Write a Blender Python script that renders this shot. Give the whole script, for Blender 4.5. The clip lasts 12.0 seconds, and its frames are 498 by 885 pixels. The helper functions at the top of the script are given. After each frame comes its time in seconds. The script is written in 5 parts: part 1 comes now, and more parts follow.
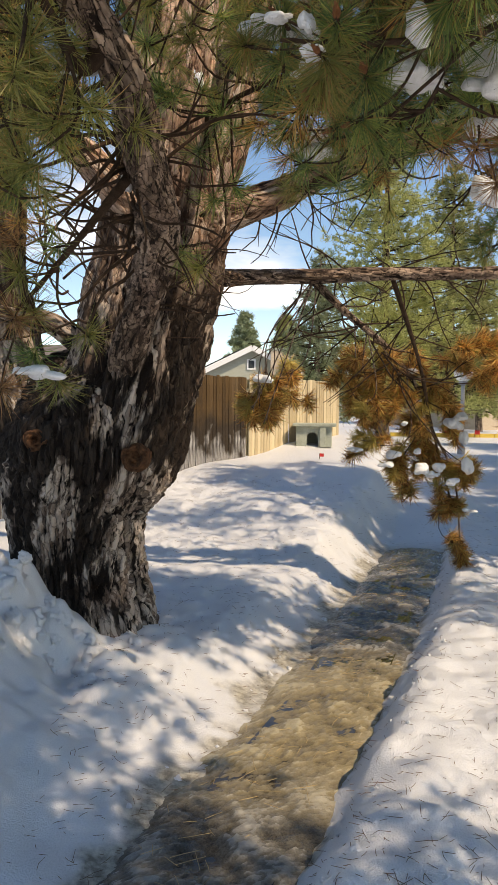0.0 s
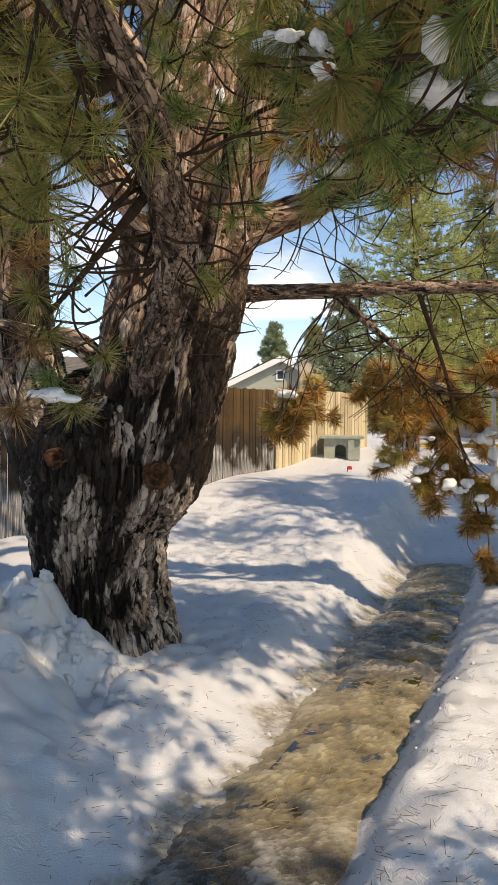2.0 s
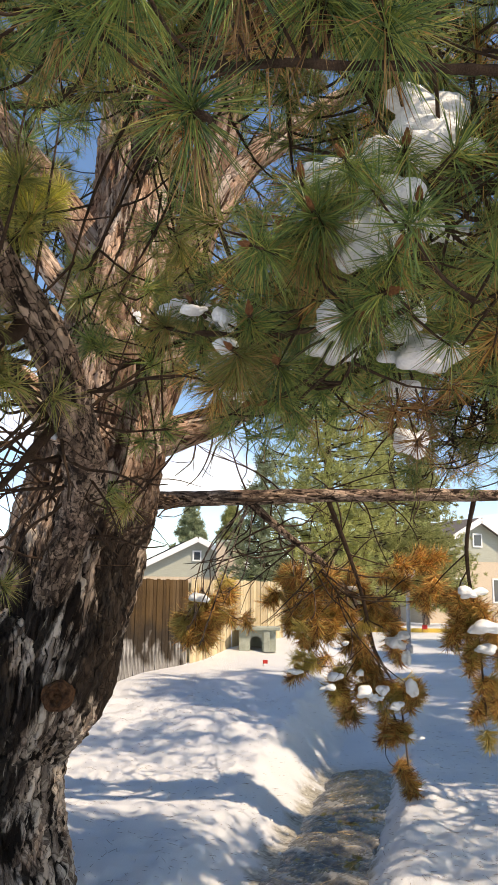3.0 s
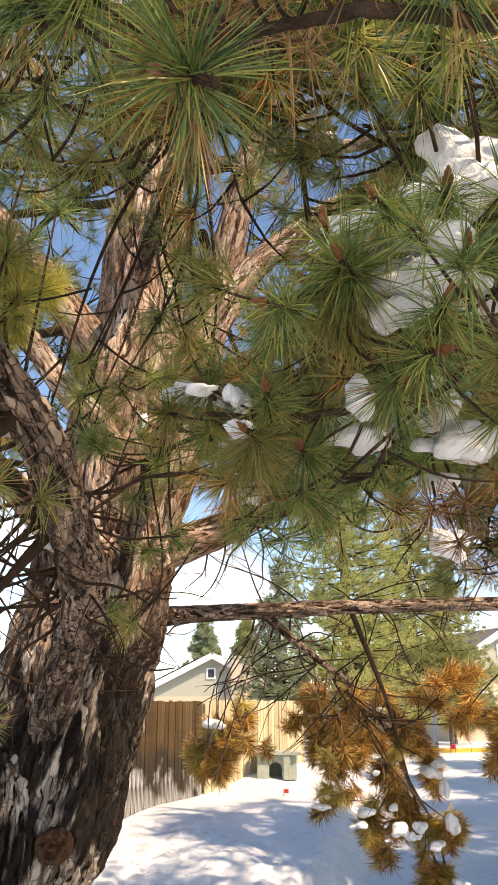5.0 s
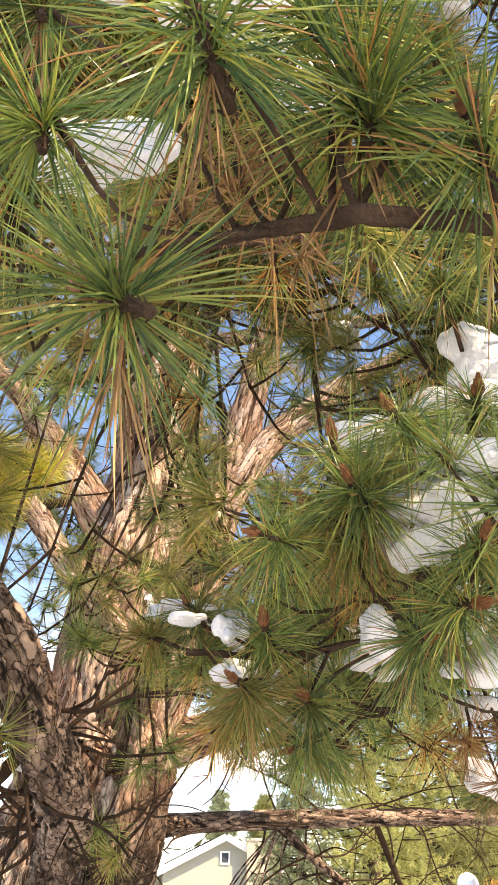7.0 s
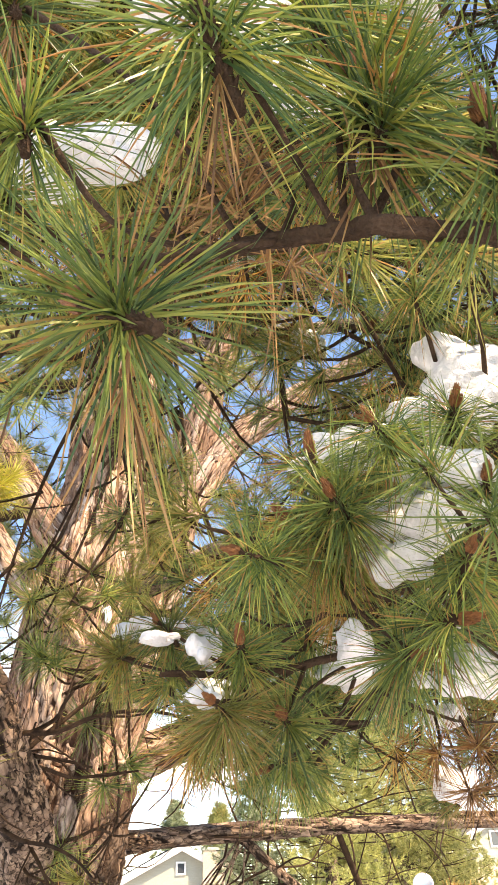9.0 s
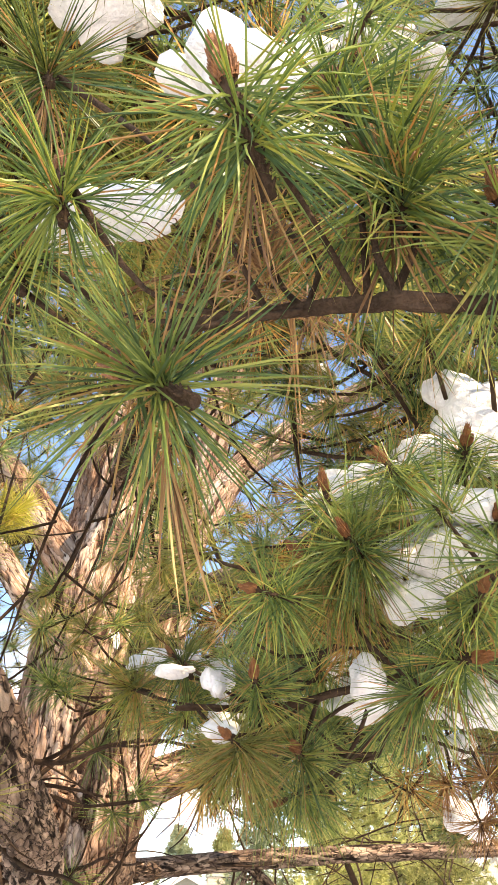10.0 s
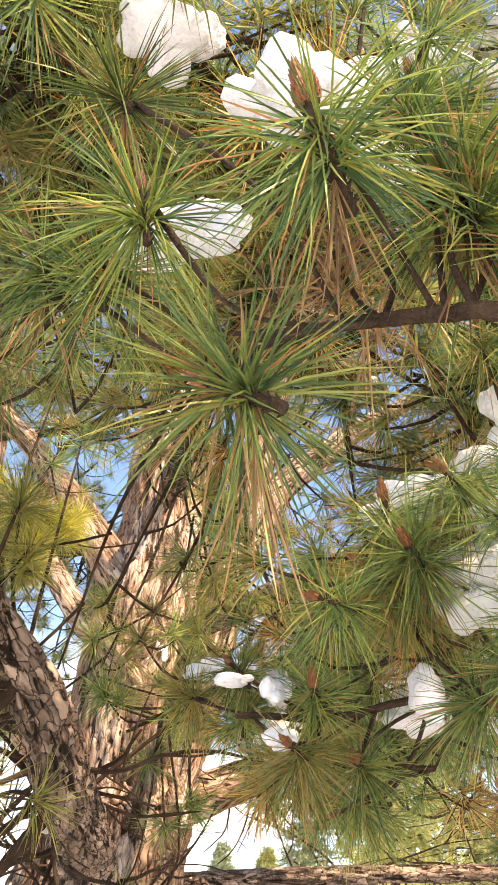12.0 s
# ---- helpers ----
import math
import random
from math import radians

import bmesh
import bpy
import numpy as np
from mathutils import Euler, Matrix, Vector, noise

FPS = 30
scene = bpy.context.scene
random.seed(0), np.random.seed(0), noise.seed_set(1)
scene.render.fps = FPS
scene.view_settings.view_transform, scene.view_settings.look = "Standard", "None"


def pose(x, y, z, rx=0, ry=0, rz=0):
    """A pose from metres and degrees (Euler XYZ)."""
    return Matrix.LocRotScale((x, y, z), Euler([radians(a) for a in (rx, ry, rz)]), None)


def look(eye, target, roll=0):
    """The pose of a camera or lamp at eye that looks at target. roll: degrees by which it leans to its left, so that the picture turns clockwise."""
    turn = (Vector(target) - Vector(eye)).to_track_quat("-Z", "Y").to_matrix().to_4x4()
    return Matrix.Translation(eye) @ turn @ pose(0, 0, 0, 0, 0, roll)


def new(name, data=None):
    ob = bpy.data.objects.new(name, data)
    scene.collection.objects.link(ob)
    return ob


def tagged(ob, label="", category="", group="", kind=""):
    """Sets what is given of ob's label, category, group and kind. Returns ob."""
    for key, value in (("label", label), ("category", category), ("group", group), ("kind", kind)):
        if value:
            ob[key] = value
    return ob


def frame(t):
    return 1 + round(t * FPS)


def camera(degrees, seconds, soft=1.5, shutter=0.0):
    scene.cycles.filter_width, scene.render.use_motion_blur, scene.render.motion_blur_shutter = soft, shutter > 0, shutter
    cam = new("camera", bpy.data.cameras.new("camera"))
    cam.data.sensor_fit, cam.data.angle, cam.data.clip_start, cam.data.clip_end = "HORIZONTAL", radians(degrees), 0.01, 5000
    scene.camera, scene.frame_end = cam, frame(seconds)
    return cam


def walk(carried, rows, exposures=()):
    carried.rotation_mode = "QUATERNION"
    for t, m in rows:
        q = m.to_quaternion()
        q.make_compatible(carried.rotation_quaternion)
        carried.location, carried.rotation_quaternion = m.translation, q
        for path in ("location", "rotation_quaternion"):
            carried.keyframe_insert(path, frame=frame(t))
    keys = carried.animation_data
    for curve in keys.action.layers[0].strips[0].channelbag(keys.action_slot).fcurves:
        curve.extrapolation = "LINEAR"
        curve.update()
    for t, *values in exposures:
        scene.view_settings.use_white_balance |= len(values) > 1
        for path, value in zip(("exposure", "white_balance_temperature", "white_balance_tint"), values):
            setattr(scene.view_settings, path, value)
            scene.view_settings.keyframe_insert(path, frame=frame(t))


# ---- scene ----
cam = camera(34.9, 12.0)
PATH = [
    (0, (0.0, 0.0, 1.471), (0.049, 2.396, 1.349), 0.8),
    (0.5, (0.043, 0.061, 1.478), (0.149, 2.454, 1.328), 1.1),
    (1, (0.055, 0.074, 1.48), (0.102, 2.468, 1.315), 0.8),
    (1.5, (0.05, 0.07, 1.481), (0.056, 2.464, 1.318), 0.7),
    (2, (0.044, 0.062, 1.514), (0.002, 2.46, 1.421), 0.6),
    (2.5, (0.055, 0.058, 1.6), (0.088, 2.452, 1.762), 1.2),
    (3, (0.08, 0.077, 1.711), (0.277, 2.428, 2.154), 0.7),
    (3.5, (0.095, 0.112, 1.776), (0.314, 2.402, 2.456), -1.5),
    (3.7, (0.103, 0.108, 1.78), (0.316, 2.386, 2.506), -1.9),
    (5.3, (0.089, 0.463, 1.747), (0.233, 2.724, 2.538), -0.1),
    (5.5, (0.106, 0.493, 1.784), (0.242, 2.741, 2.615), -0.1),
    (6, (0.122, 0.511, 1.885), (0.208, 2.668, 2.934), 0.6),
    (6.5, (0.14, 0.562, 1.94), (0.206, 2.671, 3.083), 1.4),
    (6.7, (0.155, 0.564, 1.957), (0.215, 2.656, 3.133), 1.6),
    (8.3, (0.112, 0.638, 1.98), (0.296, 2.699, 3.197), -0.3),
    (8.5, (0.115, 0.629, 1.98), (0.311, 2.687, 3.199), -0.7),
    (9, (0.114, 0.598, 1.994), (0.332, 2.658, 3.205), -1.2),
    (9.5, (0.101, 0.575, 1.999), (0.317, 2.623, 3.23), -1.1),
    (10, (0.095, 0.562, 2.003), (0.295, 2.591, 3.268), -0.9),
    (10.5, (0.089, 0.554, 2.002), (0.256, 2.575, 3.284), -0.5),
    (11, (0.078, 0.556, 1.994), (0.21, 2.567, 3.296), 0.1),
    (11.5, (0.078, 0.552, 1.99), (0.173, 2.567, 3.292), 0.6),
    (12, (0.066, 0.548, 1.985), (0.138, 2.561, 3.29), 0.9),
]
EXPOSURES = [(0, 0.0, 8900, 15), (2.0, 0.0, 8800, 15), (3.5, 0.46, 8500, 16), (5.5, 0.80, 9500, 19), (6.5, 1.15, 9700, 20), (8.5, 1.42, 9800, 20), (10.0, 1.5, 9900, 20), (12, 1.5, 9800, 21)]
walk(cam, [(t, look(eye, target, roll)) for t, eye, target, roll in PATH], EXPOSURES)

# ---- world, sun ----
SUN = Vector((0.50, -0.45, 0.73)).normalized()          # the way to the sun
world = bpy.data.worlds.new("world")
scene.world = world
world.use_nodes = True
wn, wl = world.node_tree.nodes, world.node_tree.links
bg = wn["Background"]
sky = wn.new("ShaderNodeTexSky")
sky.sky_type, sky.sun_disc = "NISHITA", False
sky.sun_elevation, sky.sun_rotation = math.asin(SUN.z), math.atan2(SUN.x, SUN.y)
sky.altitude, sky.dust_density, sky.ozone_density = 1600, 0.4, 2.6
coord = wn.new("ShaderNodeTexCoord")
stretch = wn.new("ShaderNodeMapping")
stretch.inputs["Scale"].default_value = (1.6, 1.6, 5.0)
cloud = wn.new("ShaderNodeTexNoise")
cloud.inputs["Scale"].default_value, cloud.inputs["Detail"].default_value = 2.1, 7
ramp = wn.new("ShaderNodeValToRGB")
ramp.color_ramp.elements[0].position, ramp.color_ramp.elements[1].position = 0.55, 0.74
mixer = wn.new("ShaderNodeMix")
mixer.data_type = "RGBA"
mixer.inputs["B"].default_value = (7.2, 7.4, 7.7, 1)
wl.new(coord.outputs["Generated"], stretch.inputs["Vector"])
wl.new(stretch.outputs["Vector"], cloud.inputs["Vector"])
wl.new(cloud.outputs["Fac"], ramp.inputs["Fac"])
# clouds lie low over the horizon, the sky above is clear
height = wn.new("ShaderNodeSeparateXYZ")
wl.new(coord.outputs["Generated"], height.inputs["Vector"])
lower = wn.new("ShaderNodeMapRange")
lower.inputs["From Min"].default_value, lower.inputs["From Max"].default_value = 0.10, 0.38
lower.inputs["To Min"].default_value, lower.inputs["To Max"].default_value = 1.0, 0.08
wl.new(height.outputs["Z"], lower.inputs["Value"])
cover = wn.new("ShaderNodeMath")
cover.operation = "MULTIPLY"
wl.new(ramp.outputs["Color"], cover.inputs[0])
wl.new(lower.outputs["Result"], cover.inputs[1])
wl.new(cover.outputs["Value"], mixer.inputs["Factor"])
deep = wn.new("ShaderNodeHueSaturation")
deep.inputs["Saturation"].default_value = 1.15
wl.new(sky.outputs["Color"], deep.inputs["Color"])
wl.new(deep.outputs["Color"], mixer.inputs["A"])
wl.new(mixer.outputs["Result"], bg.inputs["Color"])
bg.inputs["Strength"].default_value = 0.21
sun_data = bpy.data.lights.new("sun", "SUN")
sun_data.energy, sun_data.angle, sun_data.color = 4.1, radians(0.55), (1.0, 0.94, 0.84)
sun = new("sun", sun_data)
sun.matrix_world = look(SUN * 60, (0, 0, 0))


# ---- materials ----
def material(name, rough=0.7, spec=0.3, metal=0.0):
    m = bpy.data.materials.new(name)
    m.use_nodes = True
    b = m.node_tree.nodes["Principled BSDF"]
    b.inputs["Roughness"].default_value, b.inputs["Metallic"].default_value = rough, metal
    b.inputs["Specular IOR Level"].default_value = spec
    return m, m.node_tree.nodes, m.node_tree.links, b


def put(nodes, kind, **sets):
    n = nodes.new("ShaderNode" + kind)
    for key, value in sets.items():
        n.inputs[key.replace("_", " ")].default_value = value
    return n


def ramp_of(nodes, links, source, stops):
    r = nodes.new("ShaderNodeValToRGB")
    e = r.color_ramp.elements
    while len(e) < len(stops):
        e.new(0.5)
    for el, (p, c) in zip(e, stops):
        el.position, el.color = p, (*c, 1) if len(c) == 3 else c
    links.new(source, r.inputs["Fac"])
    return r.outputs["Color"]


def place(nodes, links, scale=(1, 1, 1)):
    c = nodes.new("ShaderNodeTexCoord")
    m = nodes.new("ShaderNodeMapping")
    m.inputs["Scale"].default_value = scale
    links.new(c.outputs["Object"], m.inputs["Vector"])
    return m.outputs["Vector"]


def mix(nodes, links, fac, a, b, blend="MIX"):
    n = nodes.new("ShaderNodeMix")
    n.data_type, n.blend_type = "RGBA", blend
    for s, v in ((n.inputs["Factor"], fac), (n.inputs["A"], a), (n.inputs["B"], b)):
        if isinstance(v, (int, float)):
            s.default_value = v
        elif isinstance(v, tuple):
            s.default_value = (*v, 1)
        else:
            links.new(v, s)
    return n.outputs["Result"]


def bump(nodes, links, b, height, strength, distance):
    n = nodes.new("ShaderNodeBump")
    n.inputs["Strength"].default_value, n.inputs["Distance"].default_value = strength, distance
    links.new(height, n.inputs["Height"])
    links.new(n.outputs["Normal"], b.inputs["Normal"])


def simple(name, c1, c2, scale=8.0, rough=0.7, stretch=(1, 1, 1), relief=0.2, spec=0.3, deep=0.01, metal=0.0, per_object=0.0):
    """A surface of two tones with grain at two scales."""
    m, n, l, b = material(name, rough, spec, metal)
    v = place(n, l, stretch)
    big, fine = put(n, "TexNoise", Scale=scale, Detail=5.0), put(n, "TexNoise", Scale=scale * 9, Detail=3.0)
    l.new(v, big.inputs["Vector"]), l.new(v, fine.inputs["Vector"])
    c = ramp_of(n, l, big.outputs["Fac"], ((0.3, c1), (0.7, c2)))
    c = mix(n, l, 0.35, c, ramp_of(n, l, fine.outputs["Fac"], ((0.3, tuple(0.6 * k for k in c1)), (0.7, c2))))
    if per_object:
        info = n.new("ShaderNodeObjectInfo")
        c = mix(n, l, per_object, c, ramp_of(n, l, info.outputs["Random"], ((0.0, tuple(0.45 * k for k in c1)), (1.0, tuple(min(1, 1.35 * k) for k in c2)))))
    l.new(c, b.inputs["Base Color"])
    bump(n, l, b, fine.outputs["Fac"], relief, deep)
    return m


def snow_material(name, c1=(0.71, 0.73, 0.76), c2=(0.82, 0.825, 0.83), relief=0.9):
    m, n, l, b = material(name, 0.55, 0.25)
    v = place(n, l)
    big, mid, fine = put(n, "TexNoise", Scale=1.3, Detail=4.0), put(n, "TexNoise", Scale=20.0, Detail=5.0, Roughness=0.65), put(n, "TexNoise", Scale=150.0, Detail=2.0)
    for k in (big, mid, fine):
        l.new(v, k.inputs["Vector"])
    c = ramp_of(n, l, big.outputs["Fac"], ((0.3, c1), (0.7, c2)))
    c = mix(n, l, 0.25, c, ramp_of(n, l, fine.outputs["Fac"], ((0.35, tuple(0.8 * k for k in c1)), (0.6, c2))))
    melt = n.new("ShaderNodeAttribute")
    melt.attribute_name = "melt"
    soil = ramp_of(n, l, mid.outputs["Fac"], ((0.38, (0.15, 0.125, 0.075)), (0.62, (0.55, 0.51, 0.41))))
    c = mix(n, l, melt.outputs["Fac"], c, soil)
    l.new(c, b.inputs["Base Color"])
    h = mix(n, l, 0.4, mid.outputs["Fac"], fine.outputs["Fac"])
    bump(n, l, b, h, relief, 0.034)
    return m


def bark_material(name, plate_a, plate_b, dark=(0.016, 0.012, 0.009), scale=1.0, wet=0.8, upper=None, crack=0.35, along=0.11):
    """Plated bark: long flakes between dark furrows, grey to orange faces and black damp stains; the grain runs along the limb."""
    m, n, l, b = material(name, 0.85, 0.15)
    at = n.new("ShaderNodeAttribute")
    at.attribute_name = "bark_place"
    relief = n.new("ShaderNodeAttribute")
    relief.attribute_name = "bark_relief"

    def grain(scale, detail, along, twist=0.0):
        mp = n.new("ShaderNodeMapping")
        mp.inputs["Scale"].default_value = (1, 1, along)
        l.new(at.outputs["Vector"], mp.inputs["Vector"])
        t = put(n, "TexNoise", Scale=scale, Detail=detail, Roughness=0.62, Distortion=twist)
        l.new(mp.outputs["Vector"], t.inputs["Vector"])
        return t.outputs["Fac"]

    ridge, flake, fine = grain(19.0 * scale, 6.0, along * 0.7, 0.5), grain(30.0 * scale, 5.0, 0.22, 0.8), grain(150.0 * scale, 3.0, 0.3)
    warp = n.new("ShaderNodeVectorMath")
    warp.operation = "MULTIPLY_ADD"
    wob = put(n, "TexNoise", Scale=22.0 * scale, Detail=3.0)
    l.new(at.outputs["Vector"], wob.inputs["Vector"])
    l.new(wob.outputs["Color"], warp.inputs[0]), l.new(at.outputs["Vector"], warp.inputs[2])
    warp.inputs[1].default_value = (0.035 / scale, 0.035 / scale, 0.09 / scale)
    cells = n.new("ShaderNodeMapping")
    cells.inputs["Scale"].default_value = (1, 1, 0.22 if upper else 0.55)
    l.new(warp.outputs["Vector"], cells.inputs["Vector"])
    scale_tex, scale_edge = n.new("ShaderNodeTexVoronoi"), n.new("ShaderNodeTexVoronoi")
    scale_edge.feature = "DISTANCE_TO_EDGE"
    for t in (scale_tex, scale_edge):
        t.inputs["Scale"].default_value = 30.0 * scale
        l.new(cells.outputs["Vector"], t.inputs["Vector"])
    tone = n.new("ShaderNodeSeparateColor")
    l.new(scale_tex.outputs["Color"], tone.inputs["Color"])
    patch, hue = grain(2.6, 5.0, 0.45, 0.4), grain(5.0, 3.0, 0.5, 0.3)
    face = mix(n, l, ramp_of(n, l, hue, ((0.40, (0, 0, 0)), (0.60, (1, 1, 1)))), plate_a, plate_b)
    half = tuple(0.45 * k for k in plate_a)
    light = tuple(min(0.8, 1.22 * k) for k in plate_b)
    climb = 0.0
    if upper:
        # with height the grey plates give way to orange ones
        c4, sep, rng = n.new("ShaderNodeTexCoord"), n.new("ShaderNodeSeparateXYZ"), n.new("ShaderNodeMapRange")
        l.new(c4.outputs["Object"], sep.inputs["Vector"])
        add = n.new("ShaderNodeMath")
        add.operation = "MULTIPLY_ADD"
        add.inputs[1].default_value = 1.6
        l.new(hue, add.inputs[0]), l.new(sep.outputs["Z"], add.inputs[2])
        rng.inputs["From Min"].default_value, rng.inputs["From Max"].default_value = 2.7, 3.7
        l.new(add.outputs["Value"], rng.inputs["Value"])
        climb = rng.outputs["Result"]
        face = mix(n, l, climb, face, mix(n, l, flake, upper[0], upper[1]))
        half = mix(n, l, climb, half, tuple(0.5 * k for k in upper[0]))
        dark = mix(n, l, climb, dark, (0.060, 0.030, 0.019))
    tones = mix(n, l, ramp_of(n, l, flake, ((0.38, (0, 0, 0)), (0.56, (1, 1, 1)))), half, face)
    tones = mix(n, l, ramp_of(n, l, tone.outputs["Red"], ((0.45, (0, 0, 0)), (1.0, (0.75, 0.75, 0.75)))), tones, light)
    tones = mix(n, l, ramp_of(n, l, tone.outputs["Green"], ((0.55, (0, 0, 0)), (1.0, (0.8, 0.8, 0.8)))), tones, half)
    tones = mix(n, l, ramp_of(n, l, fine, ((0.55, (0, 0, 0)), (0.80, (0.5, 0.5, 0.5)))), tones, light)
    gap = ramp_of(n, l, ridge, ((0.39, (1, 1, 1)), (0.46, (0, 0, 0))))
    c = mix(n, l, gap, tones, dark)
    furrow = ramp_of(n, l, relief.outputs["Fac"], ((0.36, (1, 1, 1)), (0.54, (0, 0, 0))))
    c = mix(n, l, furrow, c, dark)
    split = ramp_of(n, l, scale_edge.outputs["Distance"], ((0.01, (crack, crack, crack)), (0.055, (0, 0, 0))))
    c = mix(n, l, split, c, dark)
    if upper:
        # a dark belt round the branch scars and a dark left flank below them
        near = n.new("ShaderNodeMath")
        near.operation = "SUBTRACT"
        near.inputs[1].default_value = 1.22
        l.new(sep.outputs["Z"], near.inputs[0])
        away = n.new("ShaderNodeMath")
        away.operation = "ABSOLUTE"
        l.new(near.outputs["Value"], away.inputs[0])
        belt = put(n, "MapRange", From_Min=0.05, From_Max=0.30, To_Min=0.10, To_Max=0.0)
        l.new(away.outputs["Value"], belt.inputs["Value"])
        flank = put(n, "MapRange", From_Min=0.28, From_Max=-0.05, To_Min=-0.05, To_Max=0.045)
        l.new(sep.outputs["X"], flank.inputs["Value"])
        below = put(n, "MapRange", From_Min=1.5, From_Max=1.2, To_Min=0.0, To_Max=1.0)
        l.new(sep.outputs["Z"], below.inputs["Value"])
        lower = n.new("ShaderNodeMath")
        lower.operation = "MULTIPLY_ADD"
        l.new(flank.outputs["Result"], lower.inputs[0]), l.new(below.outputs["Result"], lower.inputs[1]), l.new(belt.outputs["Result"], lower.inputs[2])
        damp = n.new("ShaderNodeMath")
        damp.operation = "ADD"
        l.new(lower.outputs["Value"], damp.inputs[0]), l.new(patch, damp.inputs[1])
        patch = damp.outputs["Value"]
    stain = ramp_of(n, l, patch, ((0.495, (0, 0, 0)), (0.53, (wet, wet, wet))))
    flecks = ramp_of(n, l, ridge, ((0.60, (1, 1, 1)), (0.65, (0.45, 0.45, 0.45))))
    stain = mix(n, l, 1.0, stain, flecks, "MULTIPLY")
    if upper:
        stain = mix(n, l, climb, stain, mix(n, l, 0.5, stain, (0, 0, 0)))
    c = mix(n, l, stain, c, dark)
    l.new(c, b.inputs["Base Color"])
    h = mix(n, l, 0.5, ramp_of(n, l, ridge, ((0.38, (0, 0, 0)), (0.60, (1, 1, 1)))), flake)
    h = mix(n, l, 0.18, h, fine)
    h = mix(n, l, 0.45, h, mix(n, l, 0.5, tone.outputs["Blue"], ramp_of(n, l, scale_edge.outputs["Distance"], ((0.0, (0, 0, 0)), (0.12, (1, 1, 1))))))
    bump(n, l, b, h, 1.0, 0.030 / scale)
    return m


def needle_material(name, stops, glow=0.48, gloss=0.40):
    """Needles: each its own tone, a little light passes through them."""
    m, n, l, b = material(name, gloss, 0.42)
    g = n.new("ShaderNodeNewGeometry")
    info = n.new("ShaderNodeObjectInfo")
    c = ramp_of(n, l, g.outputs["Random Per Island"], stops)
    shift = put(n, "HueSaturation")
    vary = n.new("ShaderNodeMapRange")
    vary.inputs["To Min"].default_value, vary.inputs["To Max"].default_value = 0.75, 1.3
    l.new(info.outputs["Random"], vary.inputs["Value"])
    l.new(vary.outputs["Result"], shift.inputs["Value"])
    l.new(c, shift.inputs["Color"])
    l.new(shift.outputs["Color"], b.inputs["Base Color"])
    tr = n.new("ShaderNodeBsdfTranslucent")
    l.new(shift.outputs["Color"], tr.inputs["Color"])
    ms = n.new("ShaderNodeMixShader")
    ms.inputs["Fac"].default_value = glow
    l.new(b.outputs["BSDF"], ms.inputs[1]), l.new(tr.outputs["BSDF"], ms.inputs[2])
    l.new(ms.outputs["Shader"], n["Material Output"].inputs["Surface"])
    return m


SNOW = snow_material("snow")
SNOW_CLUMP = snow_material("snow_clump", (0.72, 0.74, 0.76), (0.83, 0.835, 0.84), 0.4)
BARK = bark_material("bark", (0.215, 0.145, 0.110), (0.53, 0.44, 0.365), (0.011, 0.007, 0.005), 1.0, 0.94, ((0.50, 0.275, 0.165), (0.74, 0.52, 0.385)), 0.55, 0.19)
BARK_LIMB = bark_material("limb_bark", (0.27, 0.18, 0.135), (0.52, 0.385, 0.295), (0.022, 0.014, 0.010), 1.25, 0.55, None, 0.9, 0.40)
TWIG = simple("twig", (0.030, 0.019, 0.013), (0.095, 0.062, 0.043), 30, 0.9, relief=0.6, spec=0.08)
CUT = simple("cut_wood", (0.018, 0.010, 0.007), (0.22, 0.105, 0.055), 30, 0.85, relief=0.9, spec=0.1)
GREEN = needle_material("green_needles", ((0.0, (0.055, 0.125, 0.050)), (0.40, (0.160, 0.245, 0.075)), (0.78, (0.33, 0.40, 0.110)), (0.90, (0.44, 0.45, 0.13)), (0.95, (0.50, 0.29, 0.12))), 0.46)
YELLOW = needle_material("yellow_green_needles", ((0.0, (0.13, 0.155, 0.040)), (0.5, (0.28, 0.29, 0.080)), (0.8, (0.40, 0.36, 0.12)), (0.95, (0.48, 0.28, 0.11))))
BROWN = needle_material("dry_needles", ((0.0, (0.055, 0.024, 0.010)), (0.30, (0.33, 0.13, 0.032)), (0.58, (0.70, 0.36, 0.09)), (0.82, (0.83, 0.55, 0.19)), (0.94, (0.28, 0.32, 0.08))), 0.25, 0.6)
# yellow-green needles with sunlight put into their colour, brighter than YELLOW
SUN_YELLOW = needle_material("sunlit_yellow_needles", ((0.0, (0.34, 0.37, 0.06)), (0.5, (0.60, 0.56, 0.12)), (0.85, (0.74, 0.62, 0.20))), 0.5)
OLD = needle_material("old_needles", ((0.0, (0.11, 0.052, 0.022)), (0.5, (0.27, 0.135, 0.055)), (0.9, (0.38, 0.23, 0.095))), 0.25, 0.6)
GOLD = needle_material("golden_needles", ((0.0, (0.30, 0.25, 0.055)), (0.5, (0.50, 0.38, 0.10)), (0.9, (0.64, 0.48, 0.17))), 0.22, 0.6)
# far needles paler than near ones: front sun and haze raised into the colour
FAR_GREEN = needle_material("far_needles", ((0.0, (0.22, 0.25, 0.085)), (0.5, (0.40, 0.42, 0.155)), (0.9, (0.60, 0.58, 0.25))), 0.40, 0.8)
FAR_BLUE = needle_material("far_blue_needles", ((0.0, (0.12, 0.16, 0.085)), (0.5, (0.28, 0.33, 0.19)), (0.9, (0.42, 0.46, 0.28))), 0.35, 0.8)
BUD = simple("bud", (0.13, 0.048, 0.022), (0.38, 0.16, 0.065), 140, 0.6, relief=0.5, deep=0.002)
